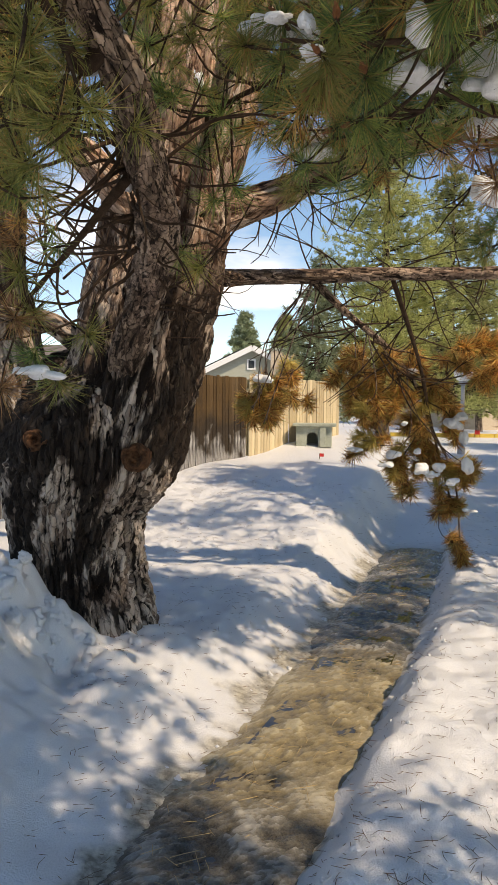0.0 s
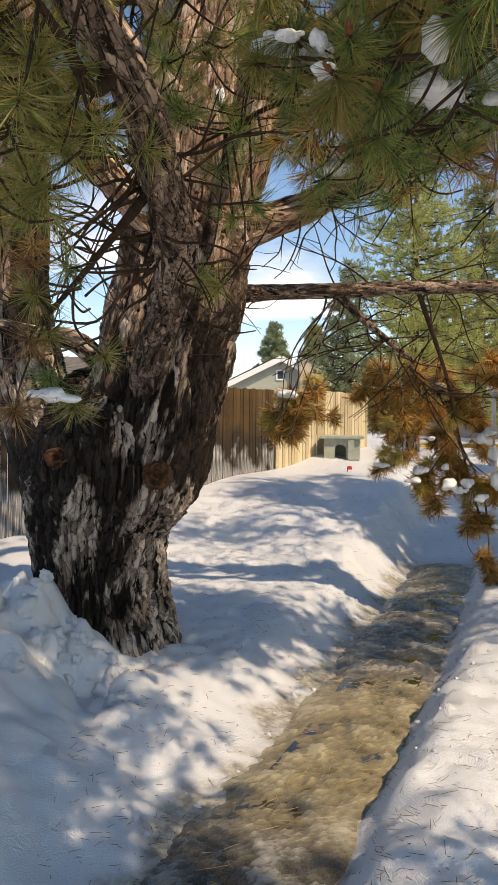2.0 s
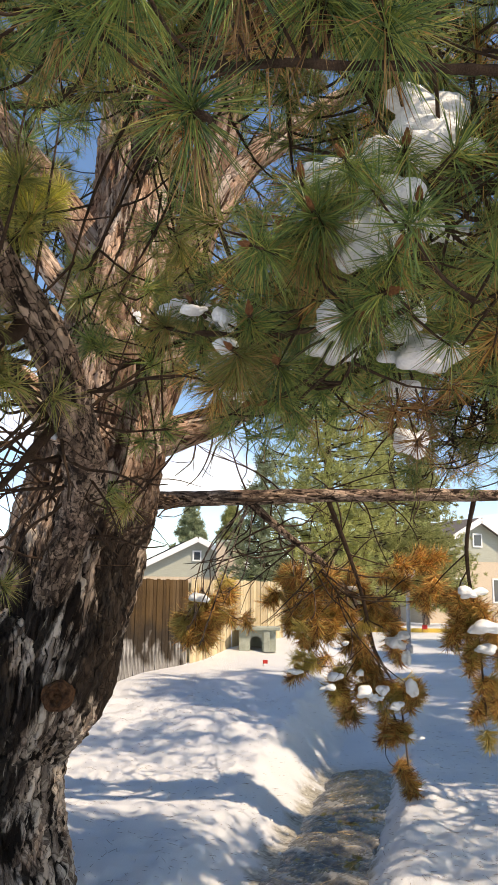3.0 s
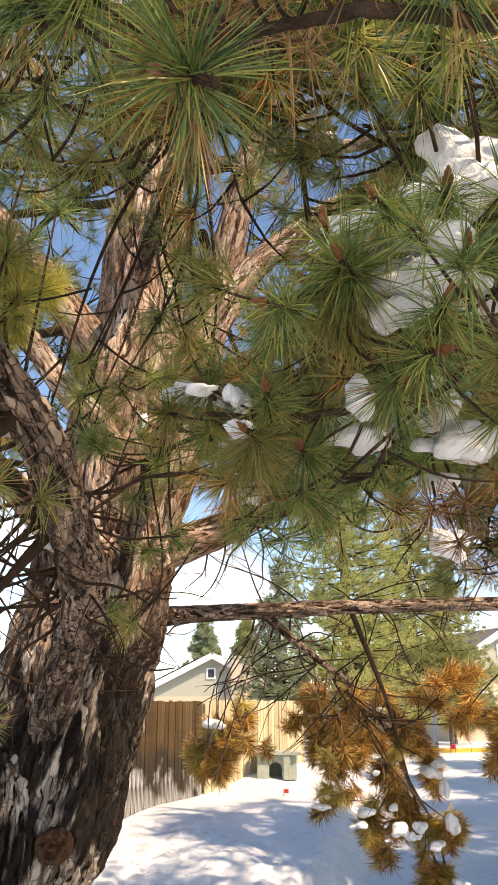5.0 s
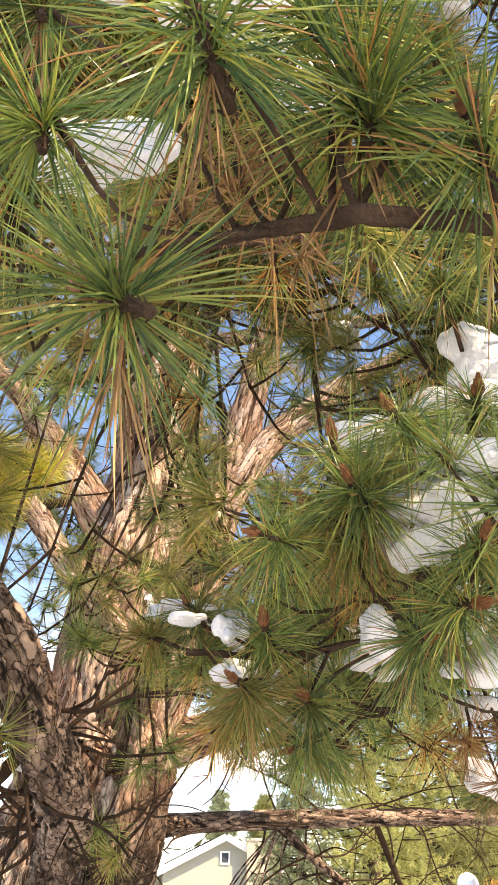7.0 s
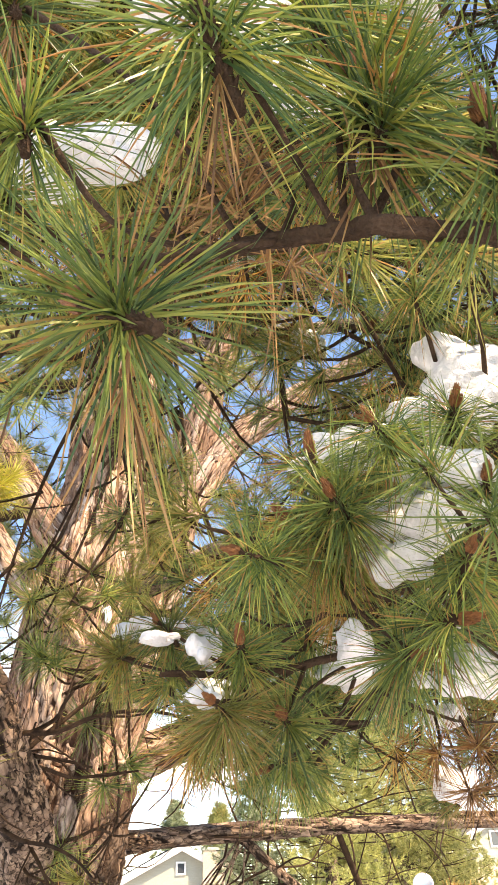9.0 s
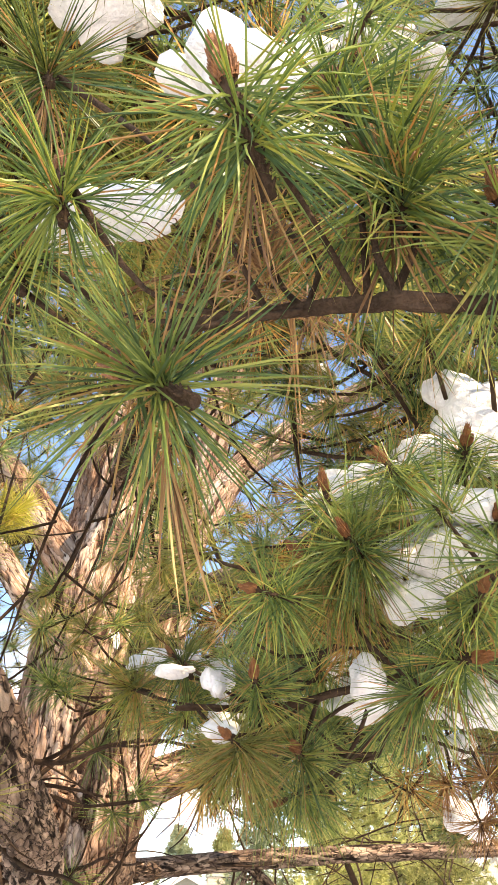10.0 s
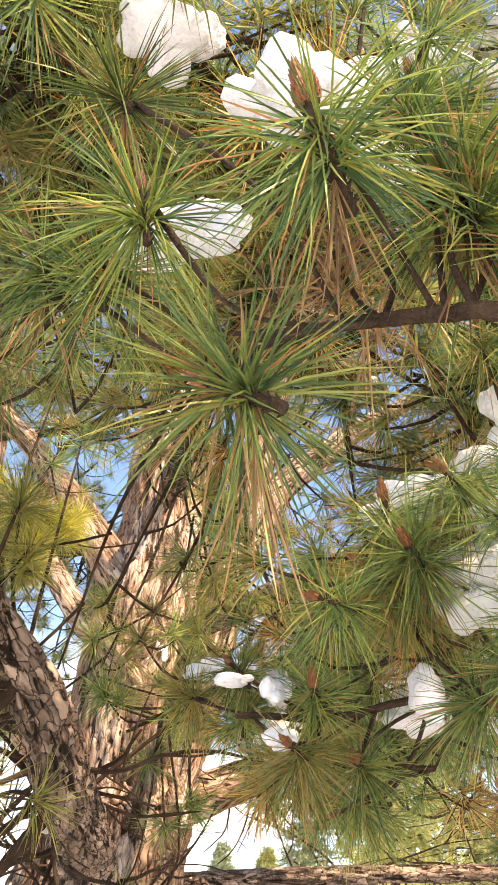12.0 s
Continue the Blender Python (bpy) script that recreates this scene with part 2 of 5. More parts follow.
FENCE = simple("fence_wood", (0.54, 0.41, 0.24), (0.78, 0.65, 0.44), 5, 0.8, (9, 9, 0.7), 0.5, 0.2, 0.01, 0.0, 0.30)


def old_fence_material():
    """Weathered boards: brown above, greyed and blackened by damp towards the snow in uneven tongues."""
    m, n, l, b = material("old_fence_wood", 0.85, 0.2)
    info = n.new("ShaderNodeObjectInfo")
    v = place(n, l, (9, 9, 0.7))
    big, fine, tongue = put(n, "TexNoise", Scale=5.0, Detail=5.0), put(n, "TexNoise", Scale=45.0, Detail=3.0), put(n, "TexNoise", Scale=2.2, Detail=4.0)
    l.new(v, big.inputs["Vector"]), l.new(v, fine.inputs["Vector"])
    c4 = n.new("ShaderNodeTexCoord")
    world_at = n.new("ShaderNodeNewGeometry")
    l.new(world_at.outputs["Position"], tongue.inputs["Vector"])
    # board browns lowered for tree shade as well as wet
    c = ramp_of(n, l, big.outputs["Fac"], ((0.3, (0.040, 0.022, 0.008)), (0.7, (0.175, 0.105, 0.042))))
    c = mix(n, l, 0.35, c, ramp_of(n, l, fine.outputs["Fac"], ((0.3, (0.03, 0.018, 0.010)), (0.7, (0.20, 0.13, 0.068)))))
    c = mix(n, l, 0.35, c, ramp_of(n, l, info.outputs["Random"], ((0.0, (0.025, 0.014, 0.007)), (0.8, (0.125, 0.072, 0.028)), (1.0, (0.20, 0.14, 0.085)))))
    sep = n.new("ShaderNodeSeparateXYZ")
    l.new(c4.outputs["Object"], sep.inputs["Vector"])
    low = n.new("ShaderNodeMath")
    low.operation = "MULTIPLY_ADD"
    low.inputs[1].default_value = 1.3
    l.new(tongue.outputs["Fac"], low.inputs[0]), l.new(sep.outputs["Z"], low.inputs[2])
    rng = n.new("ShaderNodeMapRange")
    rng.inputs["From Min"].default_value, rng.inputs["From Max"].default_value = -0.12, 0.26
    rng.inputs["To Min"].default_value, rng.inputs["To Max"].default_value = 0.85, 0.0
    l.new(low.outputs["Value"], rng.inputs["Value"])
    c = mix(n, l, rng.outputs["Result"], c, (0.030, 0.024, 0.019))
    frost = n.new("ShaderNodeMapRange")
    frost.inputs["From Min"].default_value, frost.inputs["From Max"].default_value = -0.48, -0.30
    frost.inputs["To Min"].default_value, frost.inputs["To Max"].default_value = 0.8, 0.0
    l.new(low.outputs["Value"], frost.inputs["Value"])
    c = mix(n, l, frost.outputs["Result"], c, ramp_of(n, l, big.outputs["Fac"], ((0.38, (0.10, 0.095, 0.09)), (0.62, (0.58, 0.57, 0.56)))))
    l.new(c, b.inputs["Base Color"])
    bump(n, l, b, fine.outputs["Fac"], 0.5, 0.01)
    return m


FENCE_OLD = old_fence_material()


# ---- helpers for meshes ----
def mesh_of(name, verts, faces, mat, smooth=False, wood=None):
    me = bpy.data.meshes.new(name)
    me.from_pydata(verts, [], faces)
    me.materials.append(mat)
    if smooth:
        me.polygons.foreach_set("use_smooth", [True] * len(me.polygons))
    if wood is not None:
        w = np.array(wood, float)
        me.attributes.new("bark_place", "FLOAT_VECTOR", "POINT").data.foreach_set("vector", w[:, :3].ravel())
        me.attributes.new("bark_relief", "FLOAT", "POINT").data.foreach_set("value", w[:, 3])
    me.update()
    return me


def timber(name, made, mat):
    """A mesh of one or more limbs, with places along the bark for its grain."""
    v, f, w = made
    return mesh_of(name, v, f, mat, True, w)


def under(name, me, parent, label="", m=None):
    """One mesh as a part of its thing."""
    ob = new(name, me)
    ob.parent = parent
    if m is not None:
        ob.matrix_basis = m
    return tagged(ob, label)


def part(name, bm, mat, parent, label=""):
    me = bpy.data.meshes.new(name)
    bm.to_mesh(me)
    bm.free()
    me.materials.append(mat)
    return under(name, me, parent, label)


def thing(name, where, label, category, group="", kind=""):
    ob = new(name)
    ob.location = where
    return tagged(ob, label, category, group, kind)


def box(bm, x0, y0, z0, x1, y1, z1, bevel=0.0):
    made = bmesh.ops.create_cube(bm, size=1.0, matrix=Matrix.LocRotScale(((x0 + x1) / 2, (y0 + y1) / 2, (z0 + z1) / 2), None, (x1 - x0, y1 - y0, z1 - z0)))
    if bevel:
        edges = {e for v in made["verts"] for e in v.link_edges}
        bmesh.ops.bevel(bm, geom=list(edges), offset=bevel, segments=2, affect="EDGES", profile=0.5)


def spline(nodes, n):
    """Catmull-Rom through rows of numbers."""
    a = np.array(nodes, float)
    a = np.vstack([2 * a[0] - a[1], a, 2 * a[-1] - a[-2]])
    t = np.linspace(0, len(nodes) - 1 - 1e-9, n)
    i = t.astype(int)
    u = (t - i)[:, None]
    p0, p1, p2, p3 = a[i], a[i + 1], a[i + 2], a[i + 3]
    return 0.5 * (2 * p1 + (p2 - p0) * u + (2 * p0 - 5 * p1 + 4 * p2 - p3) * u ** 2 + (3 * p1 - p0 - 3 * p2 + p3) * u ** 3)


def tube(nodes, rings, sides, base, rough=0.0, cell=0.05, seed=0.0, squash=1.0):
    """Verts, faces and bark places of a limb through rows (x, y, z, radius), its bark standing proud in plates of about cell metres."""
    s = spline(nodes, rings)
    verts, faces, wood = [], [], []
    base = Vector(base)
    side = Vector((1, 0.2, 0.1))
    run = 0.0
    ring = [(math.cos(2 * math.pi * j / sides), math.sin(2 * math.pi * j / sides)) for j in range(sides)]
    for k in range(rings):
        c, r = Vector(s[k][:3]), max(0.0015, s[k][3])
        d = Vector(s[min(k + 1, rings - 1)][:3]) - Vector(s[max(k - 1, 0)][:3])
        d.normalize()
        side = (side - d * side.dot(d)).normalized()
        up = d.cross(side)
        if k:
            run += (c - Vector(s[k - 1][:3])).length
        for ca, sa in ring:
            o = side * ca + up * (sa * squash)
            rr, plate = r, 1.0
            if rough:
                p = Vector((ca * r / cell, sa * r / cell, run / (cell * 5.5) + seed))
                q = p + 0.45 * noise.noise_vector(p * 0.9)
                f = min(1.0, abs(noise.noise(q)) * 4.2) ** 0.7
                g = min(1.0, abs(noise.noise(q * 2.3 + Vector((7, 3, 1)))) * 3.0) ** 0.7
                h = noise.noise(Vector((p.x * 1.6, p.y * 1.6, p.z * 5.0)))
                plate = 0.72 * f + 0.28 * g
                rr += rough * (1.1 * plate + 0.35 * h - 0.85) + rough * 1.5 * noise.noise(Vector((ca * 1.3, sa * 1.3, run * 2.0 + seed)))
            verts.append(c + o * rr - base)
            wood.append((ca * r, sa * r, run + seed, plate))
        if k:
            i, h = k * sides, (k - 1) * sides
            faces += [(h + j, h + (j + 1) % sides, i + (j + 1) % sides, i + j) for j in range(sides)]
    verts.append(Vector(s[-1][:3]) - base)
    wood.append((0, 0, run + seed, 1.0))
    e = len(verts) - 1
    faces += [(e - sides + j, e - sides + (j + 1) % sides, e) for j in range(sides)]
    return verts, faces, wood


# ---- ground ----
def smooth(a, b, x):
    u = np.clip((x - a) / (b - a), 0, 1)
    return u * u * (3 - 2 * u)


TRACK = [(-1.7, -2.8), (-1.25, -1.2), (-0.75, 0.2), (-0.42, 1.7), (-0.10, 2.66), (0.18, 3.44), (0.64, 4.6), (1.07, 5.85), (1.52, 7.14), (2.25, 9.4), (2.75, 11.2), (3.2, 13.5), (3.5, 17.0)]
FINE = spline(TRACK, 220)


def track_x(y):
    return np.interp(y, FINE[:, 1], FINE[:, 0])


def waves(x, y, seed, size, count=9):
    """Gentle unevenness as a sum of waves, about -1 to 1."""
    r = np.random.RandomState(seed)
    out = np.zeros_like(x)
    for k in range(count):
        a, w, p = r.uniform(0, 6.28), r.uniform(0.6, 2.2) * 6.28 / size, r.uniform(0, 6.28)
        out += np.sin((x * math.cos(a) + y * math.sin(a)) * w + p + 0.8 * np.sin((x * math.sin(a) - y * math.cos(a)) * w * 0.7))
    return out / count * 1.6


def crust(x, y, size, seed):
    """Smooth value noise on a grid of that size, 0 to 1."""
    u, v = np.asarray(x) / size, np.asarray(y) / size
    i, j = np.floor(u).astype(np.int64), np.floor(v).astype(np.int64)
    fu, fv = u - i, v - j
    fu, fv = fu * fu * (3 - 2 * fu), fv * fv * (3 - 2 * fv)

    def lattice(a, b):
        h = (a * 374761393 + b * 668265263 + seed * 362437) & 0x7FFFFFFF
        h = ((h ^ (h >> 13)) * 1274126177) & 0x7FFFFFFF
        return ((h ^ (h >> 16)) & 0xFFFF) / 65535.0

    return (lattice(i, j) * (1 - fu) + lattice(i + 1, j) * fu) * (1 - fv) + (lattice(i, j + 1) * (1 - fu) + lattice(i + 1, j + 1) * fu) * fv


def snow_height(x, y):
    off = x - track_x(y)
    rise = smooth(6.0, 12.5, y) * 0.50 + smooth(12.0, 16.0, y) * 0.30
    z = rise * (1 - smooth(-0.9, 0.7, off - 0.3)) * (1 - 0.9 * smooth(20, 34, y))
    z = z + 0.14 * smooth(9, 30, y)
    left = smooth(-0.72, -1.45, x)
    z = z + left * (0.20 + 0.20 * np.exp(-((y - 4.6) / 1.1) ** 2)) * smooth(0.5, 3.0, y) * (1 - smooth(5.2, 7.5, y))
    near = smooth(-2.8, -1.9, x) * (1 - smooth(3.6, 5.0, x)) * smooth(0.4, 1.6, y) * (1 - smooth(10.5, 13.0, y))
    z = z + 0.05 * waves(x, y, 3, 3.0) * (1 - smooth(12, 30, np.hypot(x, y))) + near * (0.018 * waves(x, y, 5, 0.7) + 0.006 * waves(x, y, 7, 0.22))
    z = z + near * (0.044 * (crust(x, y, 0.31, 1) - 0.5) + 0.042 * (crust(x, y, 0.13, 2) - 0.5) + 0.028 * (crust(x, y, 0.065, 3) - 0.5))
    heap = np.exp(-((x + 1.15) / 0.5) ** 2 - ((y - 4.4) / 0.55) ** 2)
    z = z + heap * (0.30 * (crust(x, y, 0.21, 9) + 0.6 * crust(x, y, 0.09, 10) - 0.7) + 0.10 * (np.abs(crust(x, y, 0.12, 12) - 0.5) * 2 - 0.4))
    z = z + (0.10 + 0.05 * waves(x, y, 17, 0.4)) * np.exp(-((x + 1.22) / 0.26) ** 2 - ((y - 4.45) / 0.30) ** 2)
    w = 0.33 - 0.10 * smooth(8, 12, y)
    edge = off + 0.04 * waves(x, y, 11, 0.8) + 0.02 * waves(x, y, 13, 0.25)
    cut = smooth(-w - 0.70, -w - 0.02, edge) * (1 - smooth(w - 0.05, w + 0.26, edge))
    cut = cut * (1 - 0.75 * smooth(13.0, 16.5, y)) * smooth(-3.6, -2.4, y)
    z = z + 0.02 * np.exp(-((edge - w - 0.36) / 0.16) ** 2) * (1 - smooth(10, 13, y))
    return z * (1 - cut) + cut * (-0.25 + 0.20 * smooth(9.4, 10.6, y) + 0.25 * smooth(10.6, 14, y)), cut


def snow_z(x, y):
    return float(snow_height(np.array([float(x)]), np.array([float(y)]))[0][0])


def grow(a, b, step, low, high, factor=1.16):
    mid = list(np.arange(a, b, step))
    d, v, out = step, b, []
    while v < high:
        out.append(v)
        d *= factor
        v += d
    d, v, inn = step, a, []
    while v > low:
        d *= factor
        v -= d
        inn.append(v)
    return np.array(inn[::-1] + mid + out)


def build_ground():
    xs, ys = grow(-1.9, 3.6, 0.030, -900, 900), grow(1.6, 10.5, 0.033, -900, 1500)
    X, Y = np.meshgrid(xs, ys)
    Z, dug = snow_height(X, Y)
    far = np.hypot(X, Y) > 60
    Z[far] = 0.14
    n = len(xs)
    verts = np.stack([X.ravel(), Y.ravel(), Z.ravel()], 1)
    i = (np.arange(len(ys) - 1)[:, None] * n + np.arange(n - 1)[None]).ravel()
    faces = np.stack([i, i + 1, i + n + 1, i + n], 1)
    me = mesh_of("ground", verts.tolist(), faces.tolist(), SNOW, True)
    wet = smooth(0.70, 1.0, dug + 0.35 * (crust(X, Y, 0.16, 21) - 0.5) + 0.25 * (crust(X, Y, 0.07, 22) - 0.5)) * (1 - smooth(9.0, 9.8, Y)) * smooth(-2.2, -1.0, Y)
    me.attributes.new("melt", "FLOAT", "POINT").data.foreach_set("value", (0.85 * wet).ravel().astype(np.float32))
    tagged(new("ground", me), "trampled white snow with a dug trench and scattered pine needles", "snow", kind="structure")


build_ground()


def build_clods():
    """Broken lumps of thrown-up snow on the bank by the trunk and along the trench."""
    r = random.Random(19)
    bm = bmesh.new()
    bmesh.ops.create_icosphere(bm, subdivisions=3, radius=1.0)
    ball, skin = [v.co.copy() for v in bm.verts], [tuple(v.index for v in f.verts) for f in bm.faces]
    bm.free()
    spots = [(r.gauss(-1.15, 0.26), r.gauss(4.32, 0.22), 0.010 + 0.050 * r.random() ** 2.6) for k in range(90)]
    for k in range(110):
        y = r.uniform(2.2, 9.4)
        spots.append((float(track_x(y)) + r.choice((-1, 1)) * r.uniform(0.34, 0.62), y, 0.006 + 0.016 * r.random() ** 2))
    verts, faces = [], []
    for x, y, size in spots:
        if math.hypot(x + 0.95, y - 5.1) < 0.46:
            continue
        o = Vector((x * 31, y * 17, size * 99))
        c = Vector((x, y, snow_z(x, y) - 0.15 * size))
        i = len(verts)
        verts += [c + n * size * (1 + 0.75 * noise.noise(n * 1.1 + o) + 0.45 * noise.noise(n * 2.7 + o) + 0.18 * noise.noise(n * 6.0 + o)) for n in ball]
        faces += [tuple(k + i for k in f) for f in skin]
    me = mesh_of("snow_clod", verts, faces, SNOW, True)
    tagged(new("snow_clod", me), "broken crumbs of white snow heaped by the trunk", "snow", kind="stuff")


build_clods()


def slush_material():
    """Half-melted ice: dark wet hollows and paler crumbs on top, amber in the stretch painted as sunlit, grey outside
    it.
    """
    m, n, l, b = material("slush", 0.30, 0.6)
    v = place(n, l)
    heap = n.new("ShaderNodeAttribute")
    heap.attribute_name = "heap"
    big, mid, fine = put(n, "TexNoise", Scale=1.3, Detail=3.0), put(n, "TexNoise", Scale=24.0, Detail=5.0, Roughness=0.6), put(n, "TexNoise", Scale=130.0, Detail=3.0)
    for k in (big, mid, fine):
        l.new(v, k.inputs["Vector"])
    tone = mix(n, l, 0.35, heap.outputs["Fac"], mid.outputs["Fac"])
    grey = ramp_of(n, l, tone, ((0.30, (0.022, 0.020, 0.017)), (0.52, (0.095, 0.090, 0.080)), (0.80, (0.42, 0.415, 0.39))))
    tan = ramp_of(n, l, tone, ((0.25, (0.105, 0.078, 0.034)), (0.48, (0.27, 0.215, 0.115)), (0.80, (0.52, 0.46, 0.31))))
    # amber meltwater, coloured only where sun strikes; the grey around it paints in shade
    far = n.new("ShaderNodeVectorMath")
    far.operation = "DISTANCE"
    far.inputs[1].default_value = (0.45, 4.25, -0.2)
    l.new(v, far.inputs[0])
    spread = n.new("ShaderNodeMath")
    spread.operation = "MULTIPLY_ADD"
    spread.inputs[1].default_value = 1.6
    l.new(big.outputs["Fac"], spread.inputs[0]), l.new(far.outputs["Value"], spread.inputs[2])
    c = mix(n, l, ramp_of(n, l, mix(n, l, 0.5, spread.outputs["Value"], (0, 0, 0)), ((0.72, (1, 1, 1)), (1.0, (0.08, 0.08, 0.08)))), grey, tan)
    c = mix(n, l, 0.15, c, ramp_of(n, l, fine.outputs["Fac"], ((0.35, (0.03, 0.024, 0.014)), (0.68, (0.42, 0.38, 0.28)))))
    l.new(c, b.inputs["Base Color"])
    l.new(ramp_of(n, l, tone, ((0.30, (0.05, 0.05, 0.05)), (0.70, (0.34, 0.34, 0.34)))), b.inputs["Roughness"])
    bump(n, l, b, mix(n, l, 0.4, mid.outputs["Fac"], fine.outputs["Fac"]), 0.7, 0.014)
    return m


def build_path():
    rows, cols = 560, 58
    s = spline(TRACK[:-2], rows)
    verts, faces, heap = [], [], []
    for k in range(rows):
        for j in range(cols):
            u = (j / (cols - 1) - 0.5) * 0.94
            x, y = s[k][0] + u, s[k][1]
            p = Vector((x * 7, y * 7, 0))
            h = 0.48 * noise.fractal(p * 0.6, 0.7, 2.0, 4) + 0.45 * abs(noise.noise(p * 2.2)) + 0.40 * abs(noise.noise(p * 5.1)) + 0.45 * abs(noise.noise(p * 10.3)) - 0.25
            side = min(1.0, abs(u) / 0.47)
            sink = 0.088 * side ** 3 * max(0.0, 0.9 + 0.4 * noise.noise(p * 0.45)) + 0.16 * float(smooth(8.9, 10.2, y)) + 0.25 * float(smooth(-1.7, -2.5, y)) - 0.02 * noise.noise(p * 0.35)
            verts.append((x, y, -0.203 - sink + 0.040 * h * (1 - 0.5 * side)))
            heap.append(min(1.0, max(0.0, 0.42 + 0.85 * h + 0.25 * side ** 3)))
    for k in range(rows - 1):
        for j in range(cols - 1):
            i = k * cols + j
            faces.append((i, i + 1, i + cols + 1, i + cols))
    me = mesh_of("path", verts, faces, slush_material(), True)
    me.attributes.new("heap", "FLOAT", "POINT").data.foreach_set("value", heap)
    tagged(new("path", me), "wet brown slush on a dug path between snow banks", "slush path", kind="structure")
    # meltwater stands in the hollows of the slush
    m, n, l, b = material("meltwater", 0.03, 0.5)
    murk = put(n, "TexNoise", Scale=6.0, Detail=3.0)
    l.new(place(n, l), murk.inputs["Vector"])
    l.new(ramp_of(n, l, murk.outputs["Fac"], ((0.35, (0.020, 0.016, 0.010)), (0.65, (0.075, 0.058, 0.030)))), b.inputs["Base Color"])
    ripple = put(n, "TexNoise", Scale=45.0, Detail=2.0)
    bump(n, l, b, ripple.outputs["Fac"], 0.05, 0.01)
    verts, faces = [], []
    for k, (x, y) in enumerate(s[66:472:7]):
        verts += [(x - 0.25, y, -0.2190), (x + 0.25, y, -0.2190)]
        if k:
            faces.append((2 * k - 2, 2 * k - 1, 2 * k + 1, 2 * k))
    tagged(new("water", mesh_of("water", verts, faces, m)), "shallow clear meltwater puddles in brown slush", "water", kind="structure")


build_path()


# ---- the pine tree ----
BASE = Vector((-0.95, 5.1, 0.0))
pine = thing("pine_tree", BASE, "large old pine with rugged dark bark, several stems and snow-laden needles", "tree")


def needles(seed, count, length, low, high, sag, flat, wide, base=0.05, segs=3, turn=None, back=0.0):
    """A tuft of needles in pairs round a twig end that points along z."""
    r = random.Random(seed)
    verts, faces = [], []
    for k in range(count):
        if k % 2 == 0:
            a, tip = r.uniform(0, 6.283), r.uniform(low, high)
            d0 = Vector((math.sin(tip) * math.cos(a), math.sin(tip) * math.sin(a), math.cos(tip)))
            start = Vector((0, 0, -back - base * r.random() ** 0.7)) + 0.004 * d0
        d = (d0 + 0.11 * Vector((r.gauss(0, 1), r.gauss(0, 1), r.gauss(0, 1)))).normalized()
        ln = length * r.uniform(0.72, 1.12)
        at = start
        if turn is not None:
            d, at = turn @ d, turn @ start
        side = d.cross(Vector((r.gauss(0, 1), r.gauss(0, 1), r.gauss(0, 1)))).normalized()
        other = d.cross(side)
        bend = (side * r.gauss(0, 0.06) + other * r.gauss(0, 0.06)) * ln - Vector((0, 0, sag * ln * r.uniform(0.3, 1.2)))
        i0 = len(verts)
        for s in range(segs):
            u = s / segs
            c = at + d * (ln * u) + bend * u * u
            w = wide * (0.75 + 0.35 * math.sin(3.1 * min(1, u + 0.15)))
            if flat:
                verts += [c - side * w, c + side * w]
            else:
                verts += [c + side * w, c - side * (w * 0.5) + other * (w * 0.87), c - side * (w * 0.5) - other * (w * 0.87)]
        verts.append(at + d * ln + bend)
        e, m = len(verts) - 1, 2 if flat else 3
        for s in range(segs - 1):
            h = i0 + s * m
            if flat:
                faces.append((h, h + 1, h + 3, h + 2))
            else:
                faces += [(h + j, h + (j + 1) % 3, h + 3 + (j + 1) % 3, h + 3 + j) for j in range(3)]
        h = i0 + (segs - 1) * m
        faces += [(h, h + 1, e)] if flat else [(h + j, h + (j + 1) % 3, e) for j in range(3)]
    return verts, faces


KINDS = {"g": GREEN, "y": YELLOW, "b": OLD}
MIDWAY = {k: [mesh_of("needle_tuft", *needles(100 + 10 * i + ord(k), 150, 0.135, 0.25, 2.0, 0.12, True, 0.0010), KINDS[k]) for i in range(4)] for k in KINDS}
SUNLIT = [mesh_of("needle_tuft", *needles(500 + i, 170, 0.10, 0.2, 1.9, 0.1, True, 0.0011), SUN_YELLOW) for i in range(3)]
DROOPY = [mesh_of("needle_tuft", *needles(300 + i, 360, 0.088, 0.15, 1.7, 0.16, True, 0.00135, 0.10, 2), mat) for i, mat in enumerate((BROWN, BROWN, GOLD, BROWN, BROWN))]


def bud_mesh():
    """A cluster of scaly winter buds: a long one in the middle and shorter ones round its foot."""
    bm = bmesh.new()
    heads = [(0.0, 0.0, 0.0, 1.0)] + [(0.0050, 1.571 * k, 11.0, 0.42 + 0.07 * (k % 3)) for k in range(4)]
    for off, turn, lean, size in heads:
        base = pose(off * math.cos(turn), off * math.sin(turn), 0.0, 0, 0, math.degrees(turn)) @ pose(0, 0, 0, 0, lean, 0)
        for k in range(6):
            u = k / 5.6
            z, rad = size * (0.002 + 0.025 * u), size * 0.0058 * (1 - u * u) ** 0.7
            for j in range(5):
                ang = 1.257 * j + 0.62 * k
                bmesh.ops.create_cone(bm, cap_ends=False, segments=4, radius1=0.0029 * size, radius2=0.0003, depth=0.0100 * size,
                                      matrix=base @ pose(rad * math.cos(ang), rad * math.sin(ang), z, 0, 0, math.degrees(ang)) @ pose(0, 0, 0, 0, 24 - 20 * u, 0))
    me = bpy.data.meshes.new("bud")
    bm.to_mesh(me)
    bm.free()
    me.materials.append(BUD)
    return me


